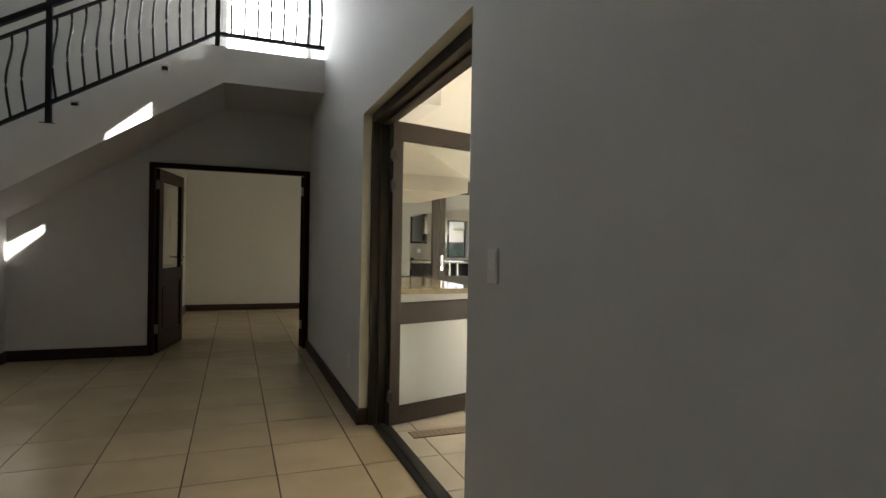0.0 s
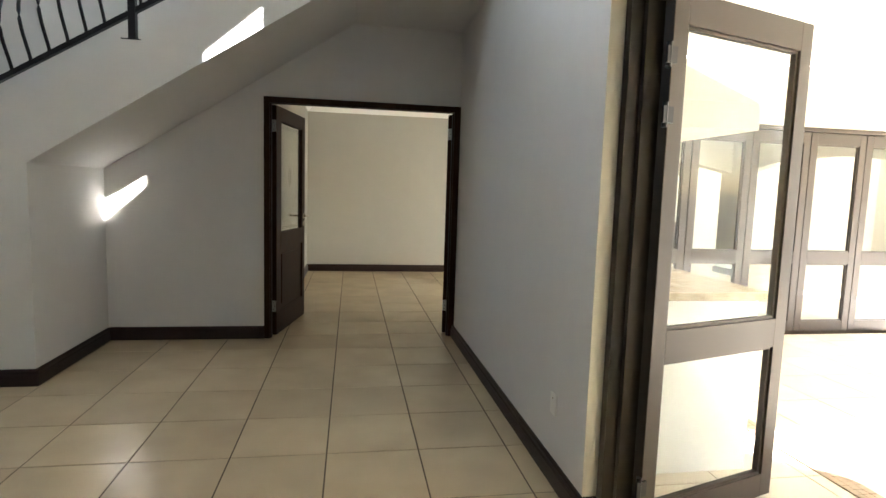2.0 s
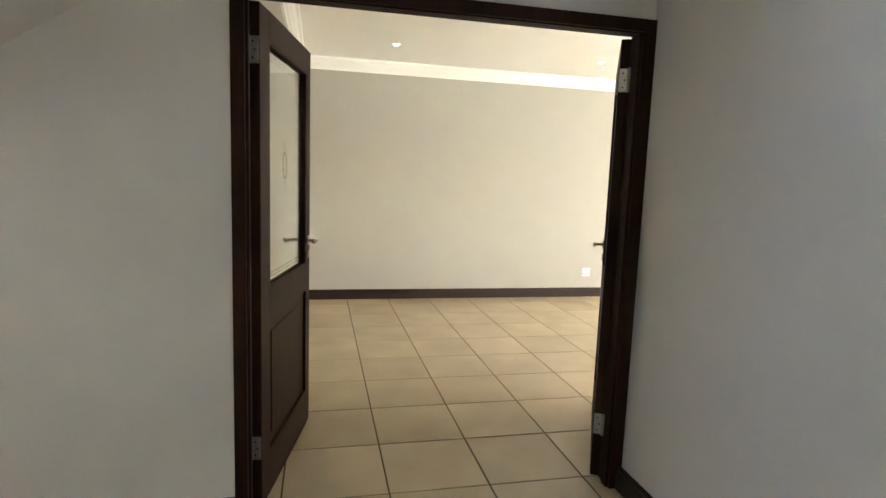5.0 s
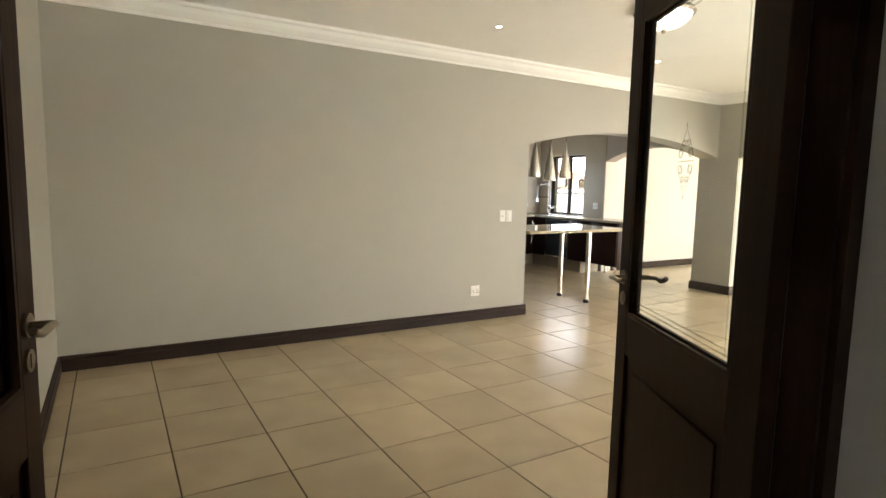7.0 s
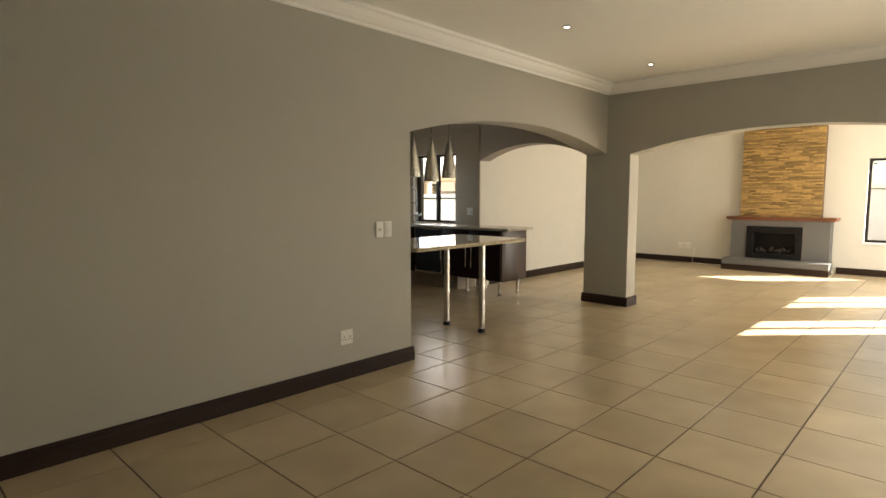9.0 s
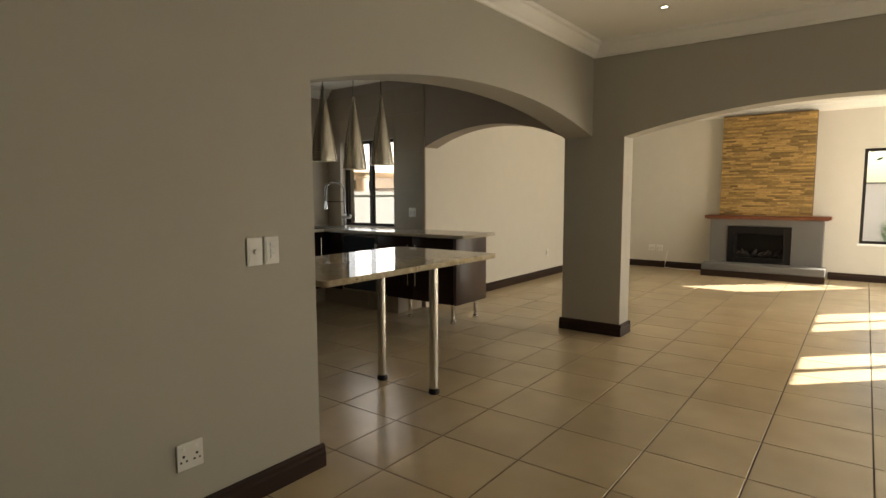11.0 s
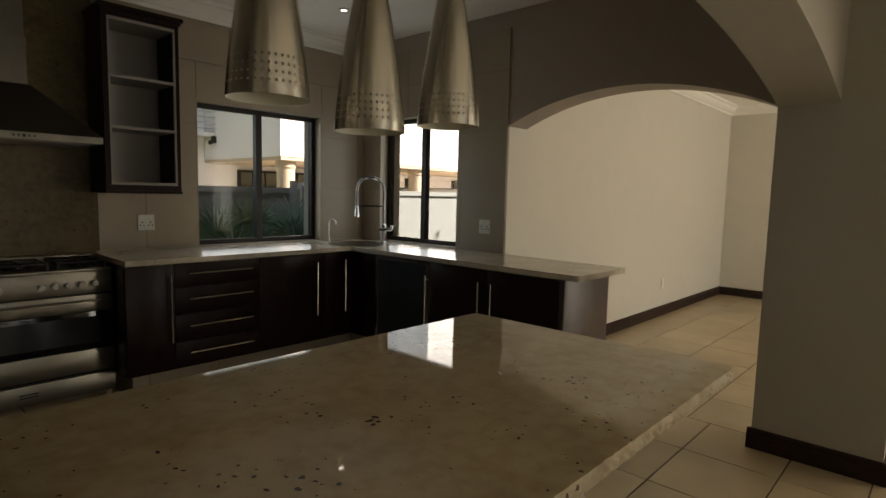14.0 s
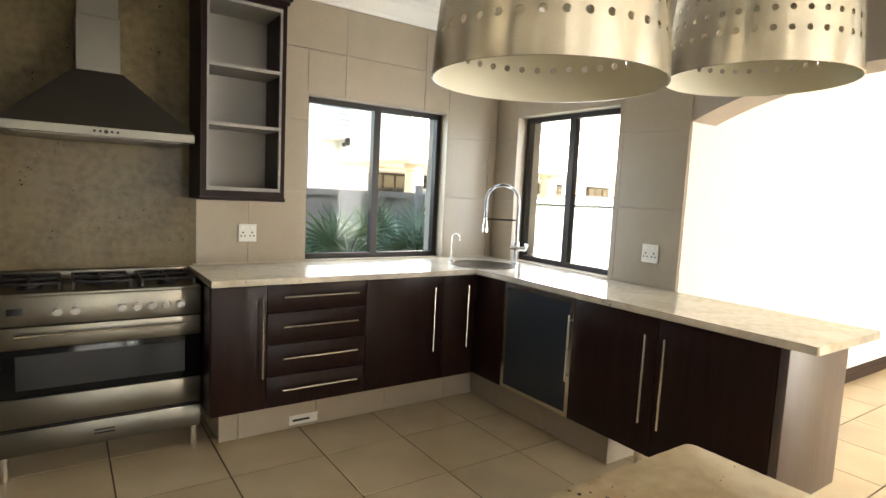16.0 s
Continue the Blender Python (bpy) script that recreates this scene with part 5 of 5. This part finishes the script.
hp("flue", boxes((FX0, FX1, FF, HB, 1.865, 2.12, 0.004), (FX0 + 0.006, FX1 - 0.006, FF + 0.006, HB, 2.12, CEILING)), STEEL_H)
hp("filter", boxes((HX0 + 0.05, HX1 - 0.05, HF + 0.05, HB - 0.03, 1.549, 1.553)), GREYBOARD, "grey mesh filter")

# open wall cabinet
oc = thing("open_wall_cabinet", 4.44, 7.5, 1.28, "dark wooden open wall cabinet with grey shelves", "cabinet")
def op(nm, bm, m, lab=""):
    ob = part(nm, bm, m, oc, lab)
    ob.matrix_parent_inverse = Matrix.Translation((-4.44, -7.5, -1.28))
    return ob
OX0, OX1, OF, OB = 4.225, 4.662, 7.355, 7.655
op("side", boxes((OX0, OX0 + 0.03, OF, OB, 1.3352, 2.32)), CAB)
op("side", boxes((OX1 - 0.022, OX1, OF, OB, 1.3352, 2.32)), CAB)
op("back", boxes((OX0 + 0.03, OX1 - 0.022, OB - 0.01, OB, 1.32, 2.32)), GREYBOARD, "grey back board")
op("bottom", boxes((OX0 - 0.006, OX1 + 0.006, OF - 0.006, OB, 1.283, 1.30, 0.003), (OX0, OX1, OF, OB, 1.30, 1.335)), CAB)
op("top", boxes((OX0, OX1, OF, OB, 2.32, 2.34)), CAB)
op("cornice", boxes((OX0 - 0.008, OX1 + 0.012, OF - 0.012, OB, 2.34, 2.36, 0.004), (OX0 - 0.02, OX1 + 0.025, OF - 0.025, OB, 2.36, 2.385, 0.006)), CAB, "moulded dark top cornice")
for z in (1.335, 1.67, 1.97, 2.30):
    op("shelf", boxes((OX0 + 0.03, OX1 - 0.022, OF + 0.004, OB - 0.01, z, z + 0.018)), GREYBOARD, "grey shelf board")
op("edge_strip", boxes((OX0 + 0.03, OX0 + 0.042, OF + 0.001, OF + 0.02, 1.353, 2.30)), GREYBOARD)
op("edge_strip", boxes((OX1 - 0.034, OX1 - 0.022, OF + 0.001, OF + 0.02, 1.353, 2.30)), GREYBOARD)

# granite splashback behind the cooker
spb = thing("splashback", 3.7, Y_K - 0.012, 0.80, "tall speckled granite splashback behind the cooker", "splashback")
part("slab", boxes((2.6 - 3.7, 4.262 - 3.7, 0, 0.0118, 0.0, 2.50 - 0.80, 0.002)), GRANITE_W, spb)

# ---- patio, seen through the hall opening ----
structure("patio_floor", boxes((X_R1 - 0.12, 8.6, -5.4, SOUTH, -0.15, -0.004)), GROUT, "pale tiled covered patio floor", "floor")
structure("patio_ceiling", boxes((X_R1, 8.3, -5.2, SOUTH, CEILING + 0.03, CEILING + 0.28)), CEIL, "white plastered patio ceiling", "ceiling")
# South wall is out of view, added to block sun from hall opening and barbecue.
structure("wall_patio_south", boxes((X_R1, 4.6, -5.4, -5.2, 0, CEILING + 0.28)), WHITE, "unseen white wall added to keep the sun off patio and hall")
structure("patio_column", boxes((8.0, 8.3, -5.2, -4.9, 0, CEILING + 0.03)), WHITE, "white plastered square patio column", "column")
structure("wall_patio_north", boxes((X_R1, 1.62, SOUTH - 0.012, SOUTH - 0.002, 0, CEILING + 0.03), (5.57, 8.11, SOUTH - 0.012, SOUTH - 0.002, 0, CEILING + 0.03)), WHITE, "white plastered patio side of the house wall")
br = thing("barbecue", 1.3, -1.9, 0, "white plastered built-in barbecue with granite top and steel hood", "barbecue")
def bp_(nm, bm, m, lab=""):
    ob = part(nm, bm, m, br, lab)
    ob.matrix_parent_inverse = Matrix.Translation((-1.3, 1.9, 0))
    return ob
bp_("base", boxes((X_R1, 1.68, -2.60, -1.2, 0, 0.86)), WHITE)
bp_("top", boxes((X_R1, 1.72, -2.64, -1.16, 0.86, 0.90, 0.004)), GRANITE, "granite top")
bp_("back_wall", boxes((X_R1, X_R1 + 0.02, -2.60, -1.2, 0.90, 2.64)), WHITE)
bm = boxes((X_R1 + 0.02, 1.60, -2.60, -1.3, 1.66, 1.78))
lo = [bm.verts.new(c) for c in ((X_R1 + 0.02, -2.60, 1.78), (1.60, -2.60, 1.78), (1.60, -1.3, 1.78), (X_R1 + 0.02, -1.3, 1.78))]
hi = [bm.verts.new(c) for c in ((X_R1 + 0.02, -2.10, 2.20), (1.15, -2.10, 2.20), (1.15, -1.8, 2.20), (X_R1 + 0.02, -1.8, 2.20))]
for i in range(4):
    bm.faces.new((lo[i], lo[(i + 1) % 4], hi[(i + 1) % 4], hi[i]))
bm.faces.new(hi)
bp_("hood", bm, mat("pale_hood_enamel", (0.50, 0.46, 0.38), 0.4), "pale enamelled barbecue hood")
bp_("flue", lathe(bmesh.new(), [(0.09, 2.20), (0.09, 2.64)], 1.05, -1.95, 20), STEEL, "round steel flue")
bp_("bulkhead", boxes((X_R1 + 0.0, 1.45, -2.35, -1.2, 2.40, 2.645)), WHITE, "white boxed ceiling bulkhead")

# mosaic borders in the patio floor
mb = structure("trim_patio_mosaic", boxes((2.03, 2.15, -3.33, -2.0, 0.0005, 0.003), (0.95, 2.03, -3.33, -3.20, 0.0005, 0.003)), GROUT, "brown mosaic border set in the patio floor", "trim")
bm = boxes((-0.018, 0.018, -0.018, 0.018, 0.003, 0.006))
me = mesh_of("mosaic_tile", bm, PAVE_DARK)
for k in range(33):
    for j in range(3):
        ob = new("mosaic_tile", me)
        ob.parent = mb
        ob.location = (2.05 + 0.04 * j, -3.31 + 0.04 * k, 0)
for k in range(27):
    for j in range(3):
        ob = new("mosaic_tile", me)
        ob.parent = mb
        ob.location = (0.97 + 0.04 * k, -3.305 + 0.04 * j, 0)

# ---- outside ----
structure("ground", boxes((-400, 400, -400, 400, -0.5, -0.16)), GRASS, "green lawn and ground around the house", "ground")
structure("pool", boxes((4.2, 9.5, -11.5, -7.6, -0.158, -0.10)), POOL, "blue garden swimming pool", "pool")
structure("paving", boxes((3.0, 12.5, -7.4, -5.4, -0.158, -0.06), (8.6, 12.5, -5.4, SOUTH - 0.02, -0.158, -0.06)), PAVE, "pale paving round the pool", "paving")
structure("boundary_wall_south", boxes((-8, 22, -15.2, -15, -0.16, 2.0)), HOUSE, "white garden boundary wall", "boundary wall")
structure("boundary_wall_east", boxes((15.0, 15.2, -15, 30, -0.16, 1.46), (14.96, 15.0, 5, 30, 0.98, 1.03)), HOUSE, "white plastered garden boundary wall with a ledge", "boundary wall")
structure("trim_boundary_ledge", boxes((14.94, 14.96, 5, 30, 0.975, 1.035), (14.95, 15.25, -15, 30, 1.46, 1.49)), FENCE, "grey ledge and coping of the boundary wall", "trim")
structure("boundary_wall_north", boxes((-8, 12.6, 11.0, 11.2, -0.16, 1.28), (-8, 12.6, 10.95, 11.25, 1.28, 1.36)), FENCE, "grey boundary wall with a coping behind the kitchen", "boundary wall")
structure("driveway", boxes((9.2, 24.5, 11.4, 18.2, -0.158, -0.10)), PAVE, "pale paved driveway of the neighbouring house", "paving")
# Upper block is unseen, added so its shadow covers the north boundary wall.
structure("roof", boxes((X_W - 0.4, X_L + 0.5, Y_S + 0.3, Y_K + 0.5, CEILING + 0.2, CEILING + 0.35), (4.0, 12.1, 2.0, 8.1, CEILING + 0.35, 4.9)), FENCE, "flat roof and unseen upper block over the rooms, shading the boundary wall", "roof")

# Emitting sheet added behind the landing window so its sky burns out white.
glow = bpy.data.materials.new("glowing_sky_sheet")
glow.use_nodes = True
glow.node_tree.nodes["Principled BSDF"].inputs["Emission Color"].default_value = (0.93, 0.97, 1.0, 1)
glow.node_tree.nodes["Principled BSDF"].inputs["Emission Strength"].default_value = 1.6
structure("backdrop", boxes((-3.0, 3.5, 3.6, 3.7, 3.0, 9.0)), glow, "glowing white sheet added outside the landing window for an overbright sky", "backdrop")

# neighbour's house
nh = thing("neighbour_house", 14.0, 20.0, -0.16, "white two-storey neighbouring house with a columned carport", "house")
def nb(nm, bm, m, lab="", par=None):
    ob = part(nm, bm, m, par or nh, lab)
    if par is None:
        ob.matrix_parent_inverse = Matrix.Translation((-14.0, -20.0, 0.16))
    return ob
TAN = mat("tan_column", (0.42, 0.31, 0.22), 0.8)
nb("upper_storey", boxes((9.7, 24.0, 14.5, 18.2, 2.06, 7.5)), HOUSE, "white plastered upper storey over the carport")
nb("main_wall", boxes((2.0, 24.0, 18.2, 24.0, -0.16, 7.5)), HOUSE)
nb("carport_slab", boxes((9.72, 24.0, 14.52, 18.2, 1.98, 2.06)), TAN)
for c in (9.84, 13.95, 18.1, 22.2):
    nb("column", lathe(bmesh.new(), [(0.20, -0.16), (0.20, 1.80), (0.23, 1.84), (0.23, 1.98)], c + 0.2, 14.85, 24), TAN, "round tan carport column")
nb("roof", boxes((1.7, 24.3, 14.2, 24.3, 7.5, 7.75)), FENCE)
nb("downpipe", boxes((8.86, 8.96, 18.1, 18.2, -0.16, 7.5)), HOUSE)
nb("wall_lamp", boxes((9.60, 9.70, 17.5, 17.6, 2.46, 2.64), (9.52, 9.60, 17.52, 17.58, 2.42, 2.52)), ALU)
for c in (10.6, 12.4, 14.6, 16.9, 19.4):
    ww = nb("window", boxes((c, c + 1.2, 18.14, 18.2, 0.9, 1.85)), ALU_DARK, "dark window under the carport")
    for k in range(3):
        nb("pane", boxes((c + 0.06 + 0.38 * k, c + 0.38 + 0.38 * k, 18.12, 18.14, 0.96, 1.79)), DARKGLASS, "", ww)
for c in (12.8, 16.5, 20.0):
    ww = nb("window", boxes((c, c + 1.6, 14.46, 14.5, 3.8, 5.2)), ALU_DARK)
    nb("pane", boxes((c + 0.06, c + 1.54, 14.44, 14.46, 3.86, 5.14)), DARKGLASS, "", ww)
bl = nb("balcony_rail", boxes((8.96, 9.70, 17.55, 17.58, 3.35, 3.39)), GATE_GREY, "grey steel balcony rail")
for k in range(4):
    nb("rail_bar", boxes((8.96, 9.70, 17.555, 17.575, 2.80 + 0.14 * k, 2.82 + 0.14 * k)), GATE_GREY, "", bl)
nb("balcony", boxes((8.96, 9.70, 17.55, 18.2, 2.62, 2.72)), HOUSE, "small white balcony slab")


# ---- plants ----
def fan_palm(x, y, z, size, n, seed, name="fan_palm", label="spiky green fan palm in the garden"):
    random.seed(seed)
    d = thing(name, x, y, z, label, "palm")
    part("trunk", lathe(bmesh.new(), [(0.09 * size, 0), (0.10 * size, 0.1), (0.07 * size, 0.35 * size)], n=12), TRUNK, d)
    bm = bmesh.new()
    for i in range(n):
        az = 2.4 * i + random.uniform(-0.3, 0.3)
        el = random.uniform(0.15, 1.25)
        base = Vector((0, 0, 0.33 * size))
        tip = base + Vector((math.cos(az) * math.cos(el), math.sin(az) * math.cos(el), math.sin(el))) * size * random.uniform(0.55, 0.8)
        tube(bm, [tuple(base), tuple(tip)], 0.006, 4)
        f = (tip - base).normalized()
        s = f.cross(Vector((0, 0, 1))).normalized()
        u = s.cross(f)
        for k in range(-9, 10):
            a = radians(k * 13)
            dirn = (f * math.cos(a) + s * math.sin(a) + u * 0.15 * abs(math.sin(a)))
            ln = size * 0.42 * (1 - 0.25 * abs(k) / 9) * random.uniform(0.85, 1.1)
            wv = dirn.cross(u).normalized() * 0.012 * size
            mid = tip + dirn * ln * 0.45
            end = tip + dirn * ln + Vector((0, 0, -0.10 * ln))
            q = [bm.verts.new(c) for c in (tip - wv * 0.3, mid - wv, end, mid + wv, tip + wv * 0.3)]
            bm.faces.new(q)
    part("fronds", bm, LEAF, d, "spiky green fronds")
    return d


fan_palm(5.85, 9.3, -0.16, 1.2, 34, 3)
fan_palm(6.8, 9.6, -0.16, 1.15, 34, 5)
fan_palm(9.9, 7.6, -0.16, 0.9, 20, 8, "yucca", "small spiky yucca plant by the boundary wall")
fan_palm(13.6, 1.5, -0.16, 0.75, 24, 21, "yucca", "spiky green garden plant outside the lounge window")


def tree(x, y, h, seed):
    random.seed(seed)
    d = thing("tree", x, y, -0.16, "leafy green garden tree beyond the wall", "tree")
    bm = bmesh.new()
    tube(bm, [(0, 0, 0), (0.05, 0.03, h * 0.3), (0.0, 0.1, h * 0.55)], 0.14, 10)
    ends = []
    for i in range(9):
        a = i * 2.4
        e = Vector((math.cos(a) * h * 0.28, math.sin(a) * h * 0.28, h * random.uniform(0.6, 0.95)))
        tube(bm, [(0.02, 0.05, h * 0.42), tuple(e * 0.6 + Vector((0, 0, h * 0.2))), tuple(e)], 0.045, 6)
        ends.append(e)
    part("trunk", bm, TRUNK, d)
    bm = bmesh.new()
    for e in ends:
        for k in range(210):
            p = e + Vector((random.gauss(0, 0.13), random.gauss(0, 0.13), random.gauss(0, 0.10))) * h
            a, b = Vector((random.uniform(-1, 1), random.uniform(-1, 1), random.uniform(-1, 1))).normalized(), Vector((random.uniform(-1, 1), random.uniform(-1, 1), random.uniform(-1, 1)))
            c = a.cross(b).normalized()
            s = 0.09
            bm.faces.new([bm.verts.new(p + q) for q in (a * s, c * s * 0.45, -a * s, -c * s * 0.45)])
    part("crown", bm, LEAFTREE, d, "loose green crown of small leaves")


# Thin tube added to draw the dark arched line in front of the wall.
arc_line = thing("garden_arch", 14.8, 15.2, -0.16, "thin dark arched line added before the white boundary wall", "garden arch")
part("wire", tube(bmesh.new(), [(0, 2.9 * math.cos(math.pi * k / 30), 0.93 * math.sin(math.pi * k / 30)) for k in range(31)], 0.018, 6), IRON, arc_line, smooth=60)


def garden_gate(x, y):
    """A grey steel gate with upright bars under a rising top rail."""
    d = thing("garden_gate", x, y, -0.16, "grey steel garden gate with upright bars beside the boundary wall", "gate")
    part("hinge_post", boxes((-0.04, 0.04, -0.04, 0.04, 0, 1.62, 0.004)), FENCE, d)
    part("latch_post", boxes((0.86, 0.94, -0.04, 0.04, 0, 2.02, 0.004)), FENCE, d)
    part("top_rail", prism(bmesh.new(), [(0.04, 1.50), (0.86, 1.86), (0.86, 1.91), (0.04, 1.55)], "y", -0.02, 0.02), GATE_GREY, d)
    part("bottom_rail", boxes((0.04, 0.86, -0.02, 0.02, 0.12, 0.17)), GATE_GREY, d)
    for k in range(7):
        bx = 0.12 + 0.11 * k
        part("bar", boxes((bx - 0.012, bx + 0.012, -0.012, 0.012, 0.17, 1.50 + 0.36 * (bx - 0.04) / 0.82)), GATE_GREY, d)


garden_gate(7.55, 10.6)
tree(17.5, 3.0, 5.0, 2)
tree(18.0, -2.5, 5.5, 7)

# ---- kitchen wall tiles ----
def wall_tiles(parent, axis, plane, u0, u1, us, zs, skip):
    for a, b in zip(us, us[1:]):
        for c, d in zip(zs, zs[1:]):
            cuts = [(a, b, c, d)]
            for s in skip:
                nxt = []
                for r in cuts:
                    if r[1] <= s[0] or r[0] >= s[1] or r[3] <= s[2] or r[2] >= s[3]:
                        nxt.append(r)
                        continue
                    if r[0] < s[0]:
                        nxt.append((r[0], s[0], r[2], r[3]))
                    if r[1] > s[1]:
                        nxt.append((s[1], r[1], r[2], r[3]))
                    m0, m1 = max(r[0], s[0]), min(r[1], s[1])
                    if r[2] < s[2]:
                        nxt.append((m0, m1, r[2], s[2]))
                    if r[3] > s[3]:
                        nxt.append((m0, m1, s[3], r[3]))
                cuts = nxt
            for r in cuts:
                if r[1] - r[0] < 0.02 or r[3] - r[2] < 0.02:
                    continue
                e = 0.0012
                bm = bmesh.new()
                if axis == "y":
                    box(bm, r[0] + e, r[1] - e, plane - 0.011, plane - 0.0005, r[2] + e, r[3] - e, 0.0012)
                else:
                    box(bm, plane - 0.011, plane - 0.0005, r[0] + e, r[1] - e, r[2] + e, r[3] - e, 0.0012)
                part("tile", bm, WTILE, parent)


wall_tiles(bpy.data.objects["wall_kitchen_north"], "y", Y_K, 4.262, X_E0, [4.262, 4.55, 5.15, 5.75, 6.35, X_E0 - 0.012], [0.80, 1.345, 1.780, 2.215, CEILING - 0.118], [(4.90, 5.96, 0.90, 1.95)])
wall_tiles(bpy.data.objects["wall_kitchen_east"], "x", X_E0, Y_L, Y_K, [Y_L, 6.47, 7.07, Y_K - 0.012], [0.80, 1.345, 1.780, 2.215, CEILING - 0.118], [(6.50, 7.42, 0.90, 1.96)])
# tiled reveals
structure("trim_window_reveals", boxes((4.90, 4.906, Y_K - 0.011, Y_K + 0.075, 0.90, 1.95), (5.954, 5.96, Y_K - 0.011, Y_K + 0.075, 0.90, 1.95), (4.906, 5.954, Y_K - 0.011, Y_K + 0.075, 1.944, 1.95),
                                       (4.906, 5.954, Y_K - 0.011, Y_K + 0.075, 0.90, 0.906), (X_E0 - 0.011, X_E0 + 0.075, 6.50, 6.506, 0.90, 1.96), (X_E0 - 0.011, X_E0 + 0.075, 7.414, 7.42, 0.90, 1.96),
                                       (X_E0 - 0.011, X_E0 + 0.075, 6.506, 7.414, 1.954, 1.96), (X_E0 - 0.011, X_E0 + 0.075, 6.506, 7.414, 0.90, 0.906)), WTILE, "beige tiled window reveals", "trim")

# ---- floor tiles ----
# pitch and origin of the laid tiles, area by area
GRID_HALL, GRID_DINING, GRID_KITCHEN = (0.465, 0.468, 0.090, 0.109), (0.465, 0.4632, 0.090, 0.109), (0.465, 0.452, 0.090, 4.153)
X_JOINT = 0.090 + 14 * 0.465
jt = 0.0036


def tile_mesh(w, d):
    bm = bmesh.new()
    b = 0.0014
    lo = [bm.verts.new((x, y, -0.006)) for x, y in ((jt, jt), (w - jt, jt), (w - jt, d - jt), (jt, d - jt))]
    mi = [bm.verts.new((v.co.x, v.co.y, -b)) for v in lo]
    hi = [bm.verts.new((x, y, 0)) for x, y in ((jt + b, jt + b), (w - jt - b, jt + b), (w - jt - b, d - jt - b), (jt + b, d - jt - b))]
    for p, q in ((lo, mi), (mi, hi)):
        for i in range(4):
            bm.faces.new((p[i], p[(i + 1) % 4], q[(i + 1) % 4], q[i]))
    bm.faces.new(hi)
    return bm


meshes = {}


def tile_area(parent, x0, x1, y0, y1, material, grid, tag, keep):
    """Whole and cut tiles of the one grid inside a rectangle."""
    rest = bmesh.new()
    TX, TY, OX, OY = grid
    i0, i1 = math.floor((x0 - OX) / TX), math.ceil((x1 - OX) / TX)
    j0, j1 = math.floor((y0 - OY) / TY), math.ceil((y1 - OY) / TY)
    for i in range(i0, i1):
        for j in range(j0, j1):
            a, b = max(x0, OX + i * TX), min(x1, OX + (i + 1) * TX)
            c, d = max(y0, OY + j * TY), min(y1, OY + (j + 1) * TY)
            if b - a < 0.012 or d - c < 0.012:
                continue
            if keep(a, c):
                key = (tag, round(b - a, 3), round(d - c, 3))
                if key not in meshes:
                    meshes[key] = mesh_of("tile", tile_mesh(b - a, d - c), material)
                ob = new("tile", meshes[key])
                ob.parent = parent
                ob.location = (a, c, 0)
            else:
                box(rest, a + jt, b - jt, c + jt, d - jt, -0.006, 0)
    if rest.verts:
        r = part("far_tiles", rest, material, parent)
        r["kind"] = "stuff"
    else:
        rest.free()


tile_area(floors["hall"], -5.5, X_R0 + 0.09, -9.0, 0.109, TILE, GRID_HALL, "h", lambda x, y: y > -6.6 and x > -3.2)
tile_area(floors["dining"], X_W, X_JOINT, 0.109, 4.153, TILE, GRID_DINING, "h", lambda x, y: True)
tile_area(floors["kitchen"], X_KW, X_JOINT, 4.153, Y_K, TILE, GRID_KITCHEN, "h", lambda x, y: True)
tile_area(floors["lounge"], X_JOINT, X_L, Y_S - 0.2, Y_L, TILE, GRID_DINING, "h", lambda x, y: True)
tile_area(bpy.data.objects["patio_floor"], X_R0 + 0.20, 8.6, -5.4, SOUTH, PAVE, GRID_HALL, "p", lambda x, y: x < 6)
